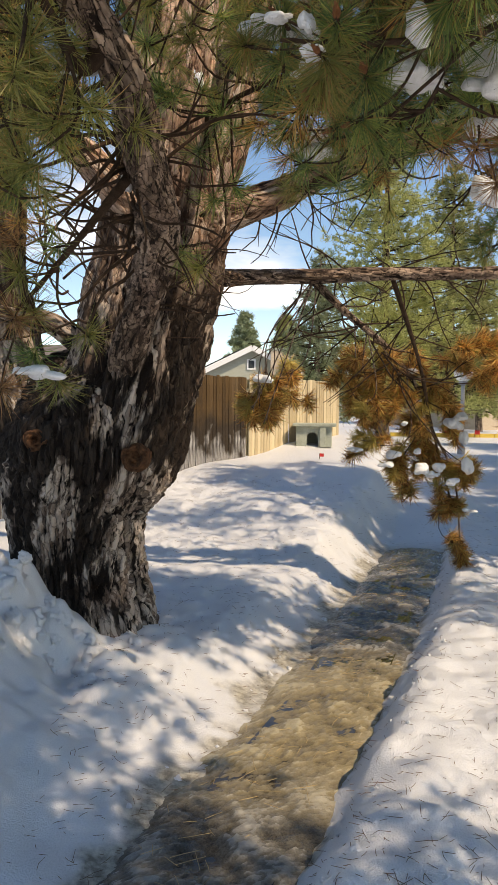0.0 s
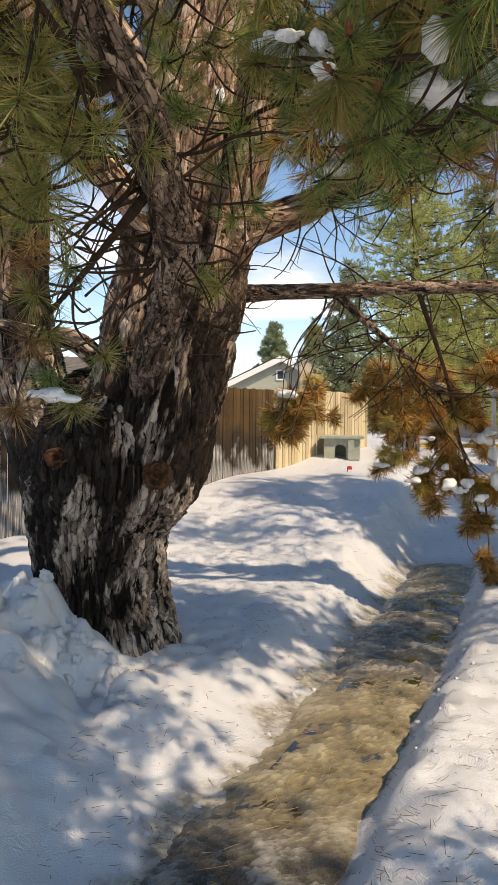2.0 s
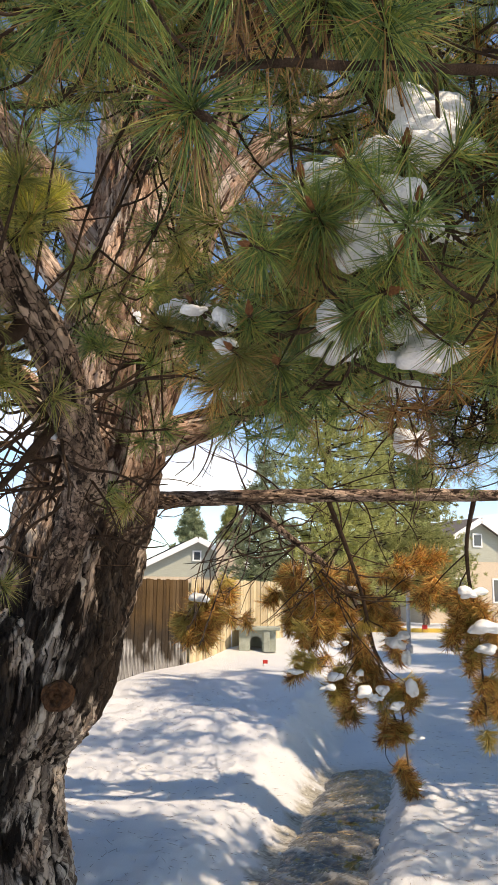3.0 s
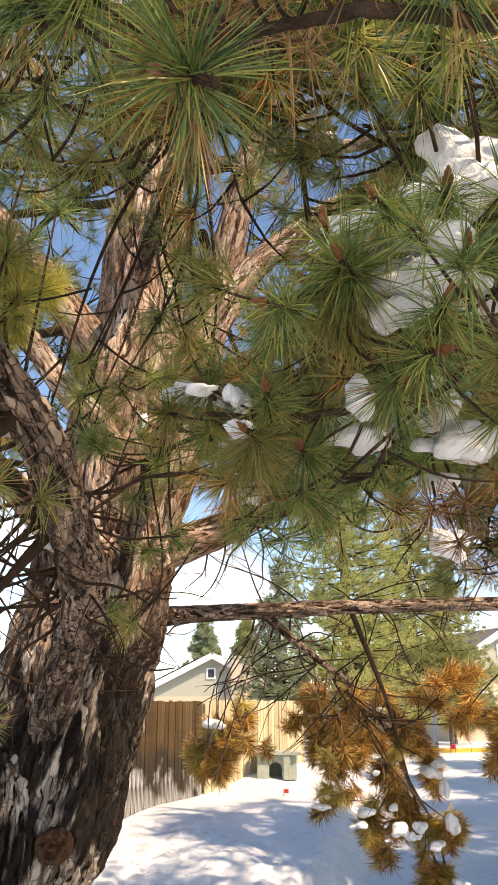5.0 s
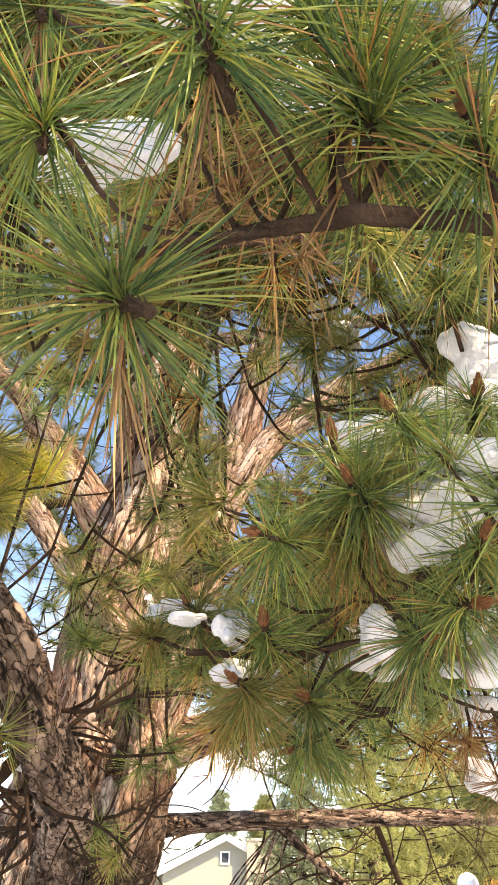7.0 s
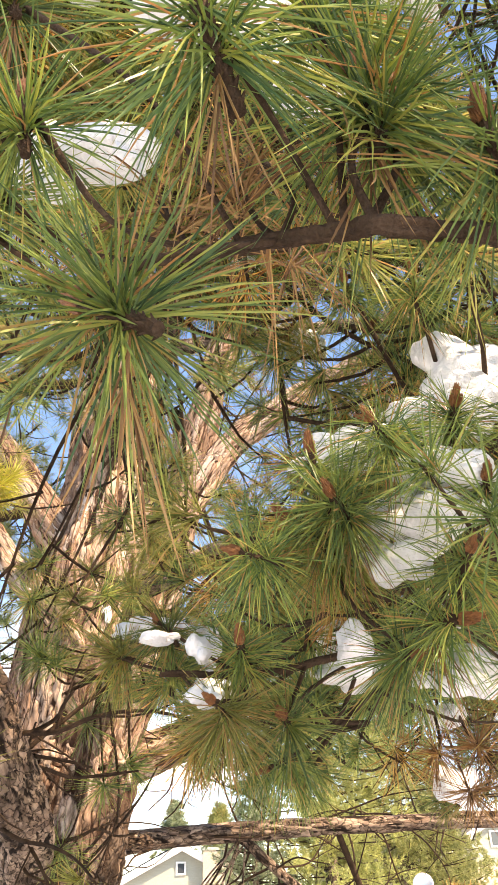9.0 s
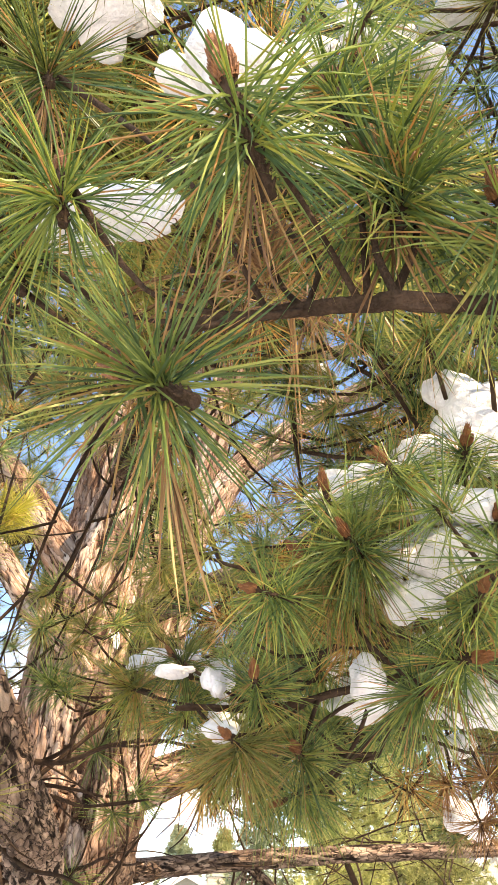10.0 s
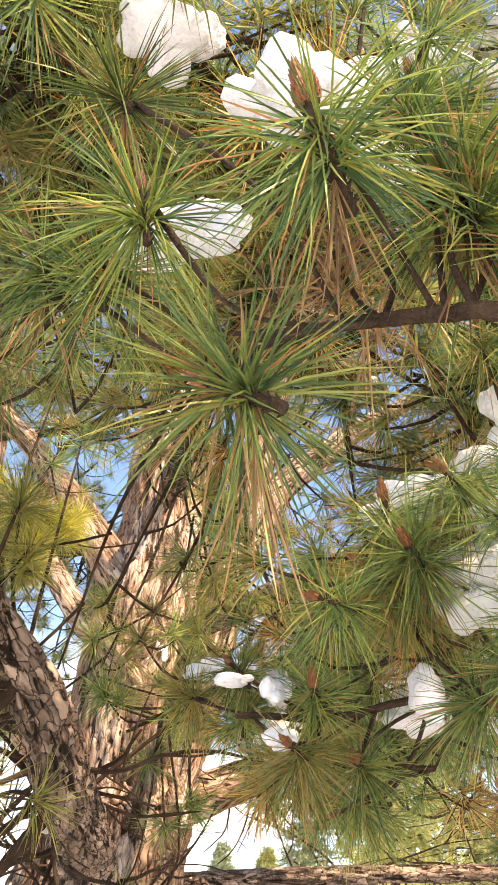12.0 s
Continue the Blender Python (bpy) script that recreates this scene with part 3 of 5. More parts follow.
def shoot_mesh():
    """The last stretch of a twig under its bud, rough with the scars of fallen needles."""
    bm = bmesh.new()
    bmesh.ops.create_cone(bm, cap_ends=True, segments=9, radius1=0.0046, radius2=0.0050, depth=0.075, matrix=pose(0, 0, -0.037))
    for k in range(54):
        ang, z = 2.4 * k, -0.072 + 0.0013 * k
        bmesh.ops.create_cone(bm, cap_ends=True, segments=4, radius1=0.0018, radius2=0.0005, depth=0.006,
                              matrix=pose(0.0052 * math.cos(ang), 0.0052 * math.sin(ang), z, 0, 0, math.degrees(ang)) @ pose(0, 0, 0, 0, 40, 0))
    me = bpy.data.meshes.new("shoot")
    bm.to_mesh(me)
    bm.free()
    me.materials.append(TWIG)
    return me


BUD_MESH, SHOOT_MESH = bud_mesh(), shoot_mesh()


def aim(where, axis, spin=0.0, size=1.0):
    q = Vector(axis).to_track_quat("Z", "Y").to_matrix().to_4x4()
    return Matrix.Translation(where) @ q @ pose(0, 0, 0, 0, 0, spin) @ Matrix.Diagonal((size, size, size, 1))


def joined(pieces):
    verts, faces, wood = [], [], []
    for v, f, w in pieces:
        o = len(verts)
        verts += v
        wood += w
        faces += [tuple(i + o for i in q) for q in f]
    return verts, faces, wood


def stem(name, nodes, rings, sides, mat, label="", rough=0.0, cell=0.05, seed=0.0, squash=1.0, extra=()):
    made = joined([tube(nodes, rings, sides, BASE, rough, cell, seed, squash), *extra])
    return under(name, timber(name, made, mat), pine, label)


def bough(nodes, tufts, meshes, seed, mat=TWIG, buds=False, label="", lift=0.5, size=1.0, name="branch", cluster=1, long=0.112, thick=0.00080):
    """A branch through rows (x, y, z, radius) whose side twigs end in needle tufts at rows (x, y, z, kind)."""
    r = random.Random(seed)
    line = spline(nodes, 60)
    extra, heads = [], []
    for x, y, z, kind in tufts:
        p = Vector((x, y, z))
        gap = [(Vector(s[:3]) - p).length for s in line]
        k = max(0, gap.index(min(gap)) - int(6 + 10 * min(gap)))
        root = Vector(line[k][:3])
        way = p - root
        mid = root + way * 0.5 + Vector((r.gauss(0, 0.12), r.gauss(0, 0.12), r.gauss(-0.10, 0.10))) * way.length
        thin = min(0.006, 0.6 * float(line[k][3]))
        extra.append(tube([(*root, thin), (*mid, thin * 0.8), (*p, 0.0040 if buds else 0.0028)], 9, 6, BASE))
        axis = (p - mid).normalized() + lift * Vector((0, 0, 1)) + 0.25 * Vector((r.gauss(0, 1), r.gauss(0, 1), r.gauss(0, 1)))
        heads.append((p, axis, kind))
        for j in range(cluster - 1):
            q = p + Vector((r.gauss(0, 0.075), r.gauss(0, 0.065), r.gauss(-0.03, 0.075)))
            extra.append(tube([(*mid.lerp(p, 0.6), thin * 0.7), (*q, 0.0025)], 4, 4, BASE))
            heads.append((q, (q - mid).normalized() + lift * Vector((0, 0, 1)), kind))
    b = stem(name, nodes, 150, 16, mat, label, 0.0034, 0.008, seed, 1.0, extra)
    for p, axis, kind in heads:
        m = aim(p - BASE, axis, r.uniform(0, 360), size * r.uniform(0.85, 1.15))
        if meshes is None:
            turn = Vector(axis).to_track_quat("Z", "Y").to_matrix()
            dry = kind == "b"
            own = needles(r.randrange(10 ** 6), 44 if dry else 190, long, 0.2 if dry else 0.80, 1.6 if dry else 2.55, 0.9 if dry else 0.22, False, thick, 0.045, 3, turn, 0.004)
            under("needle_tuft", mesh_of("needle_tuft", *own, KINDS[kind]), b, m=Matrix.Translation(p - BASE))
            if not dry and r.random() < 0.5:
                # last year's needles hang brown under the green ones
                old = needles(r.randrange(10 ** 6), r.choice((6, 10, 14)), long * 0.95, 0.05, 0.50, 0.2, False, thick, 0.05, 3, Matrix.Rotation(math.pi, 3, "X"), -0.05)
                under("dry_tassel", mesh_of("dry_tassel", *old, OLD), b, "dull brown needles of last year", m=Matrix.Translation(p - BASE - 0.05 * Vector(axis).normalized()))
        else:
            under("needle_tuft", r.choice(meshes[kind] if isinstance(meshes, dict) else meshes), b, m=m)
        if buds and kind != "b":
            under("bud", BUD_MESH, b, m=m)
            under("shoot", SHOOT_MESH, b, m=m)
    return b


# trunk, stems and great limbs
KNOTS = [((-1.12, 4.56, 1.24), 0.11), ((-0.57, 4.62, 1.15), 0.12)]
trunk_nodes = [(-0.95, 5.12, -0.35, 0.56), (-0.97, 5.12, 0.0, 0.47), (-1.02, 5.12, 0.40, 0.42), (-1.01, 5.12, 0.78, 0.46), (-0.96, 5.12, 1.05, 0.53),
               (-0.96, 5.14, 1.27, 0.52), (-0.99, 5.18, 1.48, 0.42), (-1.02, 5.22, 1.70, 0.25), (-1.02, 5.22, 1.80, 0.05)]
v, f, wood = tube(trunk_nodes, 210, 290, BASE, 0.044, 0.043, 3.0)


def swell(v):
    """The bark bulges round the healed branch scars."""
    for i, p in enumerate(v):
        w = p + BASE
        for c, r in KNOTS:
            d = math.hypot(w.x - c[0], w.z - c[2])
            if d < 0.34 and w.y < 5.1:
                v[i] = v[i] + Vector((0, -1, 0)) * (0.10 * math.exp(-(d / (1.5 * r)) ** 2) - 0.085 * math.exp(-(d / (0.55 * r)) ** 2))


swell(v)
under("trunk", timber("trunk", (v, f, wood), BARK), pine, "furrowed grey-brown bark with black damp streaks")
for c, r in KNOTS:
    verts, faces, grain = [], [], []
    rings, sides = 16, 44
    for k in range(rings):
        q = k / (rings - 1)
        for j in range(sides):
            a = 2 * math.pi * j / sides
            rr = r * (0.06 + 0.66 * q) * (1 + 0.34 * noise.noise(Vector((math.cos(a), math.sin(a), c[0] * 3))))
            rise = 0.045 * math.sin(3.0 * q ** 1.3) + 0.006 * math.sin(q * 17 + 2.0 * math.sin(a)) + 0.034 * noise.noise(Vector((rr * 40 * math.cos(a), rr * 40 * math.sin(a), c[0] * 9))) - 0.09 * max(0.0, q - 0.8) * 5
            verts.append(Vector((c[0] + rr * math.cos(a), c[1] - rise, c[2] + rr * math.sin(a) * 1.05)) - BASE)
            grain.append((q, a, 0, 1))
    faces = [(k * sides + j, k * sides + (j + 1) % sides, (k + 1) * sides + (j + 1) % sides, (k + 1) * sides + j) for k in range(rings - 1) for j in range(sides)]
    faces.append(tuple(range(sides))[::-1])
    under("knot", timber("knot", (verts, faces, grain), CUT), pine, "healed branch scar of red-brown wood")
main = tube([(-0.84, 5.12, 0.70, 0.24), (-0.78, 5.12, 0.98, 0.37), (-0.71, 5.11, 1.25, 0.415), (-0.64, 5.11, 1.60, 0.405), (-0.56, 5.12, 2.0, 0.415), (-0.48, 5.12, 2.44, 0.42), (-0.43, 5.10, 2.70, 0.39), (-0.41, 5.0, 2.98, 0.31), (-0.40, 4.95, 3.25, 0.22)], 220, 270, BASE, 0.040, 0.042, 13.0)
swell(main[0])
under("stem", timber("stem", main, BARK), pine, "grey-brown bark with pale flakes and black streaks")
stem("stem", [(-1.25, 5.3, 1.0, 0.30), (-1.42, 5.3, 1.42, 0.27), (-1.55, 5.3, 1.87, 0.24), (-1.60, 5.3, 2.42, 0.21), (-1.58, 5.35, 3.0, 0.19), (-1.62, 5.4, 4.2, 0.16), (-1.7, 5.5, 6.5, 0.09)], 150, 72, BARK, "", 0.018, 0.05, 9.0)
stem("stem", [(-0.46, 5.08, 2.45, 0.24), (-0.425, 4.98, 2.9, 0.325), (-0.372, 4.95, 3.36, 0.32), (-0.305, 4.95, 3.91, 0.285), (-0.284, 4.95, 4.43, 0.25), (-0.262, 4.95, 4.95, 0.22), (-0.244, 4.95, 5.45, 0.185), (-0.24, 4.95, 6.4, 0.125), (-0.2, 5.0, 9.0, 0.05)], 290, 140, BARK, "orange-tan plated bark", 0.026, 0.038, 21.0)
stem("stem", [(-0.30, 5.08, 2.35, 0.16), (-0.18, 5.02, 2.9, 0.19), (-0.002, 4.95, 3.51, 0.17), (0.125, 4.95, 4.04, 0.135), (0.263, 4.95, 4.62, 0.112), (0.375, 4.95, 5.16, 0.10), (0.474, 4.95, 5.63, 0.088), (0.626, 4.95, 6.46, 0.07), (0.9, 5.0, 8.4, 0.03)], 230, 96, BARK, "", 0.020, 0.034, 31.0)
stem("limb", [(0.08, 4.93, 3.8, 0.10), (0.216, 4.9, 4.1, 0.095), (0.445, 4.9, 4.48, 0.082), (0.681, 4.9, 4.70, 0.076), (0.963, 4.9, 4.94, 0.066), (1.7, 4.7, 5.3, 0.03)], 130, 56, BARK, "", 0.014, 0.028, 41.0)
stem("limb", [(-0.40, 4.85, 3.65, 0.12), (-0.544, 4.8, 3.84, 0.11), (-0.769, 4.8, 4.17, 0.093), (-1.0, 4.8, 4.48, 0.078), (-1.2, 4.8, 4.72, 0.063), (-1.9, 4.6, 5.3, 0.03)], 130, 56, BARK, "", 0.014, 0.028, 51.0)
stem("limb", [(-0.30, 4.75, 3.08, 0.10), (-0.432, 4.7, 3.27, 0.094), (-0.703, 4.7, 3.54, 0.076), (-0.883, 4.7, 3.78, 0.066), (-1.1, 4.7, 4.0, 0.06), (-1.8, 4.5, 4.6, 0.03)], 130, 56, BARK, "", 0.014, 0.028, 61.0)
stem("limb", [(-0.55, 4.85, 2.60, 0.11), (-0.733, 4.8, 2.74, 0.10), (-0.934, 4.8, 2.95, 0.092), (-1.168, 4.8, 3.11, 0.076), (-1.4, 4.8, 3.29, 0.067), (-2.2, 4.6, 3.8, 0.03)], 130, 56, BARK, "", 0.014, 0.028, 71.0)
stem("limb", [(-0.95, 5.0, 1.80, 0.07), (-1.15, 4.98, 1.95, 0.065), (-1.45, 5.0, 2.0, 0.055), (-2.2, 5.0, 2.2, 0.03)], 60, 30, BARK, "", 0.008, 0.04, 76.0)
stem("limb", [(-0.70, 4.95, 1.50, 0.10), (-0.624, 4.70, 1.746, 0.105), (-0.513, 4.42, 1.988, 0.100), (-0.402, 3.95, 2.143, 0.095), (-0.331, 3.40, 2.260, 0.088), (-0.326, 2.95, 2.339, 0.078), (-0.353, 2.62, 2.442, 0.068), (-0.393, 2.46, 2.530, 0.060), (-0.471, 2.28, 2.641, 0.057), (-0.519, 2.02, 2.769, 0.056), (-0.75, 1.6, 3.05, 0.050), (-1.1, 1.2, 3.4, 0.03)], 260, 72, BARK_LIMB, "rough pale brown limb with dark cracks", 0.016, 0.030, 81.0)
stem("limb", [(-0.42, 5.1, 2.50, 0.12), (-0.22, 5.1, 2.62, 0.14), (-0.01, 5.12, 2.69, 0.12), (0.30, 5.15, 2.816, 0.095), (0.579, 5.1, 2.937, 0.085), (0.899, 4.9, 3.012, 0.075), (1.258, 4.7, 3.064, 0.066), (1.64, 4.4, 3.109, 0.055), (2.6, 3.7, 3.25, 0.03)], 120, 40, BARK, "", 0.010, 0.04, 91.0)
stem("limb", [(-0.25, 5.2, 2.25, 0.075), (-0.023, 5.35, 2.30, 0.056), (0.572, 5.60, 2.358, 0.050), (0.917, 5.58, 2.374, 0.047), (1.5, 5.60, 2.395, 0.045), (2.3, 5.65, 2.42, 0.041), (3.2, 5.75, 2.45, 0.033), (4.4, 6.0, 2.5, 0.015)], 150, 32, BARK_LIMB, "grey-brown horizontal limb with flaking bark", 0.007, 0.035, 95.0)


# limbs that carry the lower crown out over the path
LIMB_A = [(-0.15, 4.9, 3.5, 0.070), (0.5, 3.9, 3.45, 0.055), (0.95, 2.9, 3.3, 0.042), (1.15, 1.9, 3.1, 0.032), (1.5, 0.8, 3.0, 0.024), (2.6, 0.1, 2.95, 0.012)]
LIMB_B = [(-0.3, 4.85, 4.3, 0.060), (-0.1, 3.6, 4.05, 0.042), (0.15, 2.5, 3.75, 0.028), (0.1, 1.7, 3.55, 0.018), (-0.35, 1.15, 3.4, 0.008)]
LIMB_C = [(-0.9, 4.85, 2.95, 0.055), (-1.1, 3.8, 3.1, 0.042), (-1.1, 2.9, 2.9, 0.028), (-0.95, 2.1, 2.7, 0.012)]
LIMB_D = [(1.64, 4.4, 3.11, 0.045), (2.6, 3.75, 3.2, 0.036), (3.6, 4.2, 3.1, 0.025), (4.5, 4.3, 3.0, 0.010)]
LIMB_F = [(-0.3, 5.0, 4.0, 0.050), (0.3, 6.0, 5.0, 0.040), (0.8, 6.8, 6.0, 0.020)]
# LIMB_E: added mostly out of view to carry shade over the far snow
LIMB_E = [(-0.25, 4.95, 5.2, 0.060), (1.5, 5.1, 5.7, 0.045), (3.2, 5.2, 6.0, 0.030), (4.6, 5.2, 6.1, 0.012)]
for k, nodes in enumerate((LIMB_A, LIMB_B, LIMB_C, LIMB_D, LIMB_E, LIMB_F)):
    stem("limb", nodes, 110, 20, BARK_LIMB, "", 0.006, 0.03, 101.0 + 10 * k)


# needled boughs
NEAR_TUFTS = [
    (0.114, 0.870, 2.470, "g"),
    (0.054, 0.990, 2.320, "g"),
    (-0.013, 1.010, 2.540, "g"),
    (0.204, 0.940, 2.586, "g"),
    (0.149, 1.007, 2.470, "b"),
    (-0.067, 1.111, 2.558, "g"),
    (-0.061, 1.064, 2.760, "g"),
    (0.094, 1.053, 2.480, "b"),
    (0.176, 1.033, 2.512, "b"),
    (0.252, 0.938, 2.476, "g"),
    (-0.134, 1.122, 2.582, "g"),
    (0.305, 0.917, 2.431, "g"),
    (0.229, 0.939, 2.500, "g"),
    (0.227, 1.183, 2.569, "b"),
]
SNOWY_TUFTS = [
    (0.378, 1.500, 2.567, "g"),
    (0.489, 1.635, 2.538, "g"),
    (0.328, 1.550, 2.476, "g"),
    (0.524, 1.550, 2.632, "g"),
    (0.311, 1.600, 2.574, "g"),
    (0.487, 1.500, 2.377, "g"),
    (0.434, 1.700, 2.690, "g"),
    (0.480, 1.540, 2.300, "g"),
    (0.347, 1.643, 2.450, "y"),
    (0.427, 1.589, 2.268, "g"),
    (0.279, 1.647, 2.485, "y"),
    (0.200, 1.584, 2.403, "g"),
    (0.386, 1.773, 2.608, "y"),
    (0.347, 1.713, 2.431, "g"),
    (0.544, 1.535, 2.504, "g"),
    (0.401, 1.646, 2.949, "g"),
    (0.490, 1.556, 2.890, "g"),
    (0.465, 1.378, 3.257, "y"),
    (0.329, 1.240, 3.110, "g"),
]
BLOB_TUFTS = [
    (0.228, 1.885, 2.370, "g"),
    (0.180, 1.820, 2.260, "y"),
    (0.297, 2.125, 2.207, "g"),
    (0.192, 2.090, 2.266, "y"),
    (-0.006, 2.172, 2.426, "y"),
    (0.118, 2.128, 2.396, "g"),
    (0.172, 1.975, 2.242, "y"),
    (0.298, 1.908, 2.257, "g"),
    (0.379, 2.345, 2.218, "g"),
    (0.262, 2.240, 2.231, "g"),
    (0.091, 2.061, 2.457, "g"),
]
MIDDLE_TUFTS = [
    (0.533, 2.695, 2.401, "g"),
    (0.697, 2.685, 2.401, "g"),
    (0.621, 2.539, 2.521, "g"),
    (0.782, 2.610, 2.300, "b"),
    (0.875, 2.594, 2.330, "b"),
    (0.897, 2.741, 2.216, "b"),
    (0.481, 3.053, 2.308, "g"),
    (0.622, 2.822, 2.332, "g"),
    (0.370, 3.060, 2.308, "g"),
    (0.239, 3.042, 2.378, "g"),
    (0.482, 2.574, 2.448, "g"),
    (0.732, 2.559, 2.448, "g"),
]
UPPER_TUFTS = [
    (0.021, 2.988, 3.714, "y"),
    (0.374, 2.098, 3.177, "y"),
    (0.330, 1.949, 3.298, "g"),
    (0.185, 1.794, 3.161, "g"),
    (0.402, 1.769, 3.195, "g"),
    (0.526, 1.913, 3.073, "g"),
    (0.114, 1.902, 3.170, "y"),
    (0.259, 2.075, 3.257, "g"),
    (0.008, 2.010, 3.184, "y"),
    (0.590, 1.681, 3.112, "g"),
    (-0.037, 1.703, 3.156, "g"),
]
LEFT_TUFTS = [
    (-0.499, 1.798, 2.164, "y"),
    (-0.490, 1.957, 2.346, "y"),
    (-0.484, 2.571, 2.589, "y"),
    (-0.493, 2.150, 2.185, "y"),
    (-0.540, 2.044, 2.065, "y"),
    (-0.475, 2.356, 2.319, "y"),
    (-0.362, 2.192, 2.753, "y"),
    (-0.391, 2.156, 2.854, "y"),
    (-0.454, 2.377, 2.987, "y"),
    (-0.571, 2.225, 2.289, "y"),
    (-0.392, 2.707, 3.388, "g"),
    (-0.426, 2.464, 3.473, "y"),
]
SUNLIT_TUFTS = [
    (-0.595, 2.988, 3.118, "y"),
    (-0.533, 2.867, 3.185, "y"),
    (-0.469, 2.901, 3.207, "y"),
    (-0.551, 2.978, 3.208, "y"),
    (-0.561, 2.810, 3.174, "y"),
    (-0.633, 2.781, 3.060, "y"),
    (-0.716, 2.869, 3.194, "y"),
    (-0.624, 2.894, 3.077, "y"),
    (-0.608, 2.907, 3.286, "y"),
    (-0.661, 2.856, 3.009, "y"),
    (-0.637, 2.712, 3.069, "y"),
]
LOW_LEFT_TUFTS = [
    (-0.638, 2.919, 1.508, "y"),
    (-0.707, 2.825, 1.605, "g"),
    (-0.545, 3.027, 1.703, "y"),
    (-0.743, 2.741, 1.907, "y"),
    (-0.709, 2.834, 1.764, "y"),
    (-0.764, 2.748, 2.022, "b"),
    (-0.795, 2.721, 1.483, "b"),
    (-0.675, 2.946, 2.024, "g"),
    (-0.760, 2.733, 1.734, "b"),
    (-0.756, 2.655, 2.168, "y"),
]
TRUNK_TUFTS = [
    (-0.168, 3.700, 2.903, "g"),
    (-0.017, 3.600, 2.986, "g"),
    (0.138, 3.500, 2.849, "g"),
    (-0.340, 3.700, 3.083, "y"),
    (-0.021, 3.600, 2.689, "g"),
    (-0.363, 3.600, 2.809, "g"),
    (0.061, 3.800, 3.250, "y"),
    (-0.166, 3.500, 2.551, "g"),
    (-0.183, 3.639, 2.064, "y"),
    (-0.094, 3.552, 2.347, "g"),
    (-0.274, 3.274, 2.714, "g"),
    (0.005, 3.552, 2.398, "g"),
    (-0.329, 3.263, 2.738, "g"),
    (-0.207, 3.537, 3.135, "y"),
    (-0.269, 3.797, 2.152, "g"),
    (-0.086, 3.380, 2.671, "g"),
    (0.036, 3.120, 3.068, "y"),
    (-0.196, 3.079, 2.861, "y"),
]
DRY_TUFTS = [
    (0.261, 6.510, 1.577, "b"),
    (0.194, 6.504, 1.438, "b"),
    (0.422, 6.511, 1.672, "b"),
    (0.402, 6.501, 1.464, "b"),
    (0.264, 6.498, 1.346, "b"),
    (0.125, 6.502, 1.367, "b"),
    (0.984, 6.407, 1.814, "b"),
    (1.124, 6.393, 1.588, "b"),
    (1.057, 6.387, 1.450, "b"),
    (1.258, 6.399, 1.772, "b"),
    (1.071, 6.570, 1.120, "b"),
    (1.327, 6.486, 1.546, "b"),
    (1.486, 6.495, 1.779, "b"),
    (1.283, 6.480, 1.406, "b"),
]
DRY_LOW_TUFTS = [
    (1.376, 6.654, 0.928, "b"),
    (1.449, 6.648, 0.834, "b"),
    (1.565, 6.660, 1.122, "b"),
    (1.662, 6.651, 0.980, "b"),
    (1.833, 6.743, 0.878, "b"),
    (2.051, 6.741, 0.929, "b"),
    (1.848, 6.667, 1.364, "b"),
    (1.538, 6.573, 1.362, "b"),
    (1.864, 6.827, 0.574, "b"),
    (2.020, 6.905, 0.214, "b"),
    (0.941, 6.399, 1.631, "b"),
    (1.861, 6.590, 1.836, "b"),
    (2.045, 6.290, 1.913, "b"),
    (1.630, 6.581, 1.551, "b"),
]
DRY_SIDE_TUFTS = [
    (2.240, 6.105, 1.636, "b"),
    (2.370, 6.122, 1.511, "b"),
    (2.160, 6.170, 1.387, "b"),
    (2.334, 6.203, 1.178, "b"),
    (2.465, 6.239, 0.969, "b"),
    (2.426, 6.291, 0.761, "b"),
    (2.047, 6.309, 1.720, "b"),
    (2.501, 6.149, 1.344, "b"),
]

bough([(1.24, 1.6, 3.05, 0.014), (0.80, 1.22, 2.60, 0.009), (0.30, 0.95, 2.36, 0.0065), (0.20, 0.97, 2.37, 0.005), (0.08, 1.06, 2.42, 0.004)], NEAR_TUFTS, None, 1, buds=True, lift=1.3)
bough([(1.13, 2.05, 3.12, 0.016), (0.85, 1.9, 2.8, 0.011), (0.5, 1.72, 2.58, 0.008), (0.30, 1.64, 2.46, 0.005)], SNOWY_TUFTS, None, 2, buds=True, lift=0.8, long=0.108, thick=0.00075)
bough([(1.02, 2.6, 3.24, 0.014), (0.8, 2.35, 2.62, 0.010), (0.35, 2.0, 2.36, 0.007), (0.1, 1.9, 2.32, 0.004)], BLOB_TUFTS, None, 3, buds=True, long=0.108, thick=0.00075)
bough([(0.95, 2.95, 3.3, 0.018), (1.0, 2.95, 2.8, 0.013), (0.7, 2.8, 2.5, 0.009), (0.35, 2.9, 2.42, 0.006)], MIDDLE_TUFTS, MIDWAY, 4)
bough([(0.15, 2.55, 3.76, 0.018), (0.45, 2.3, 3.55, 0.013), (0.4, 2.1, 3.3, 0.009), (0.0, 2.2, 3.3, 0.006)], UPPER_TUFTS, MIDWAY, 5, buds=True)
bough([(-0.40, 2.45, 2.54, 0.03), (-0.46, 2.4, 2.45, 0.022), (-0.5, 2.2, 2.5, 0.014), (-0.55, 1.9, 2.55, 0.006)], LEFT_TUFTS, MIDWAY, 6)
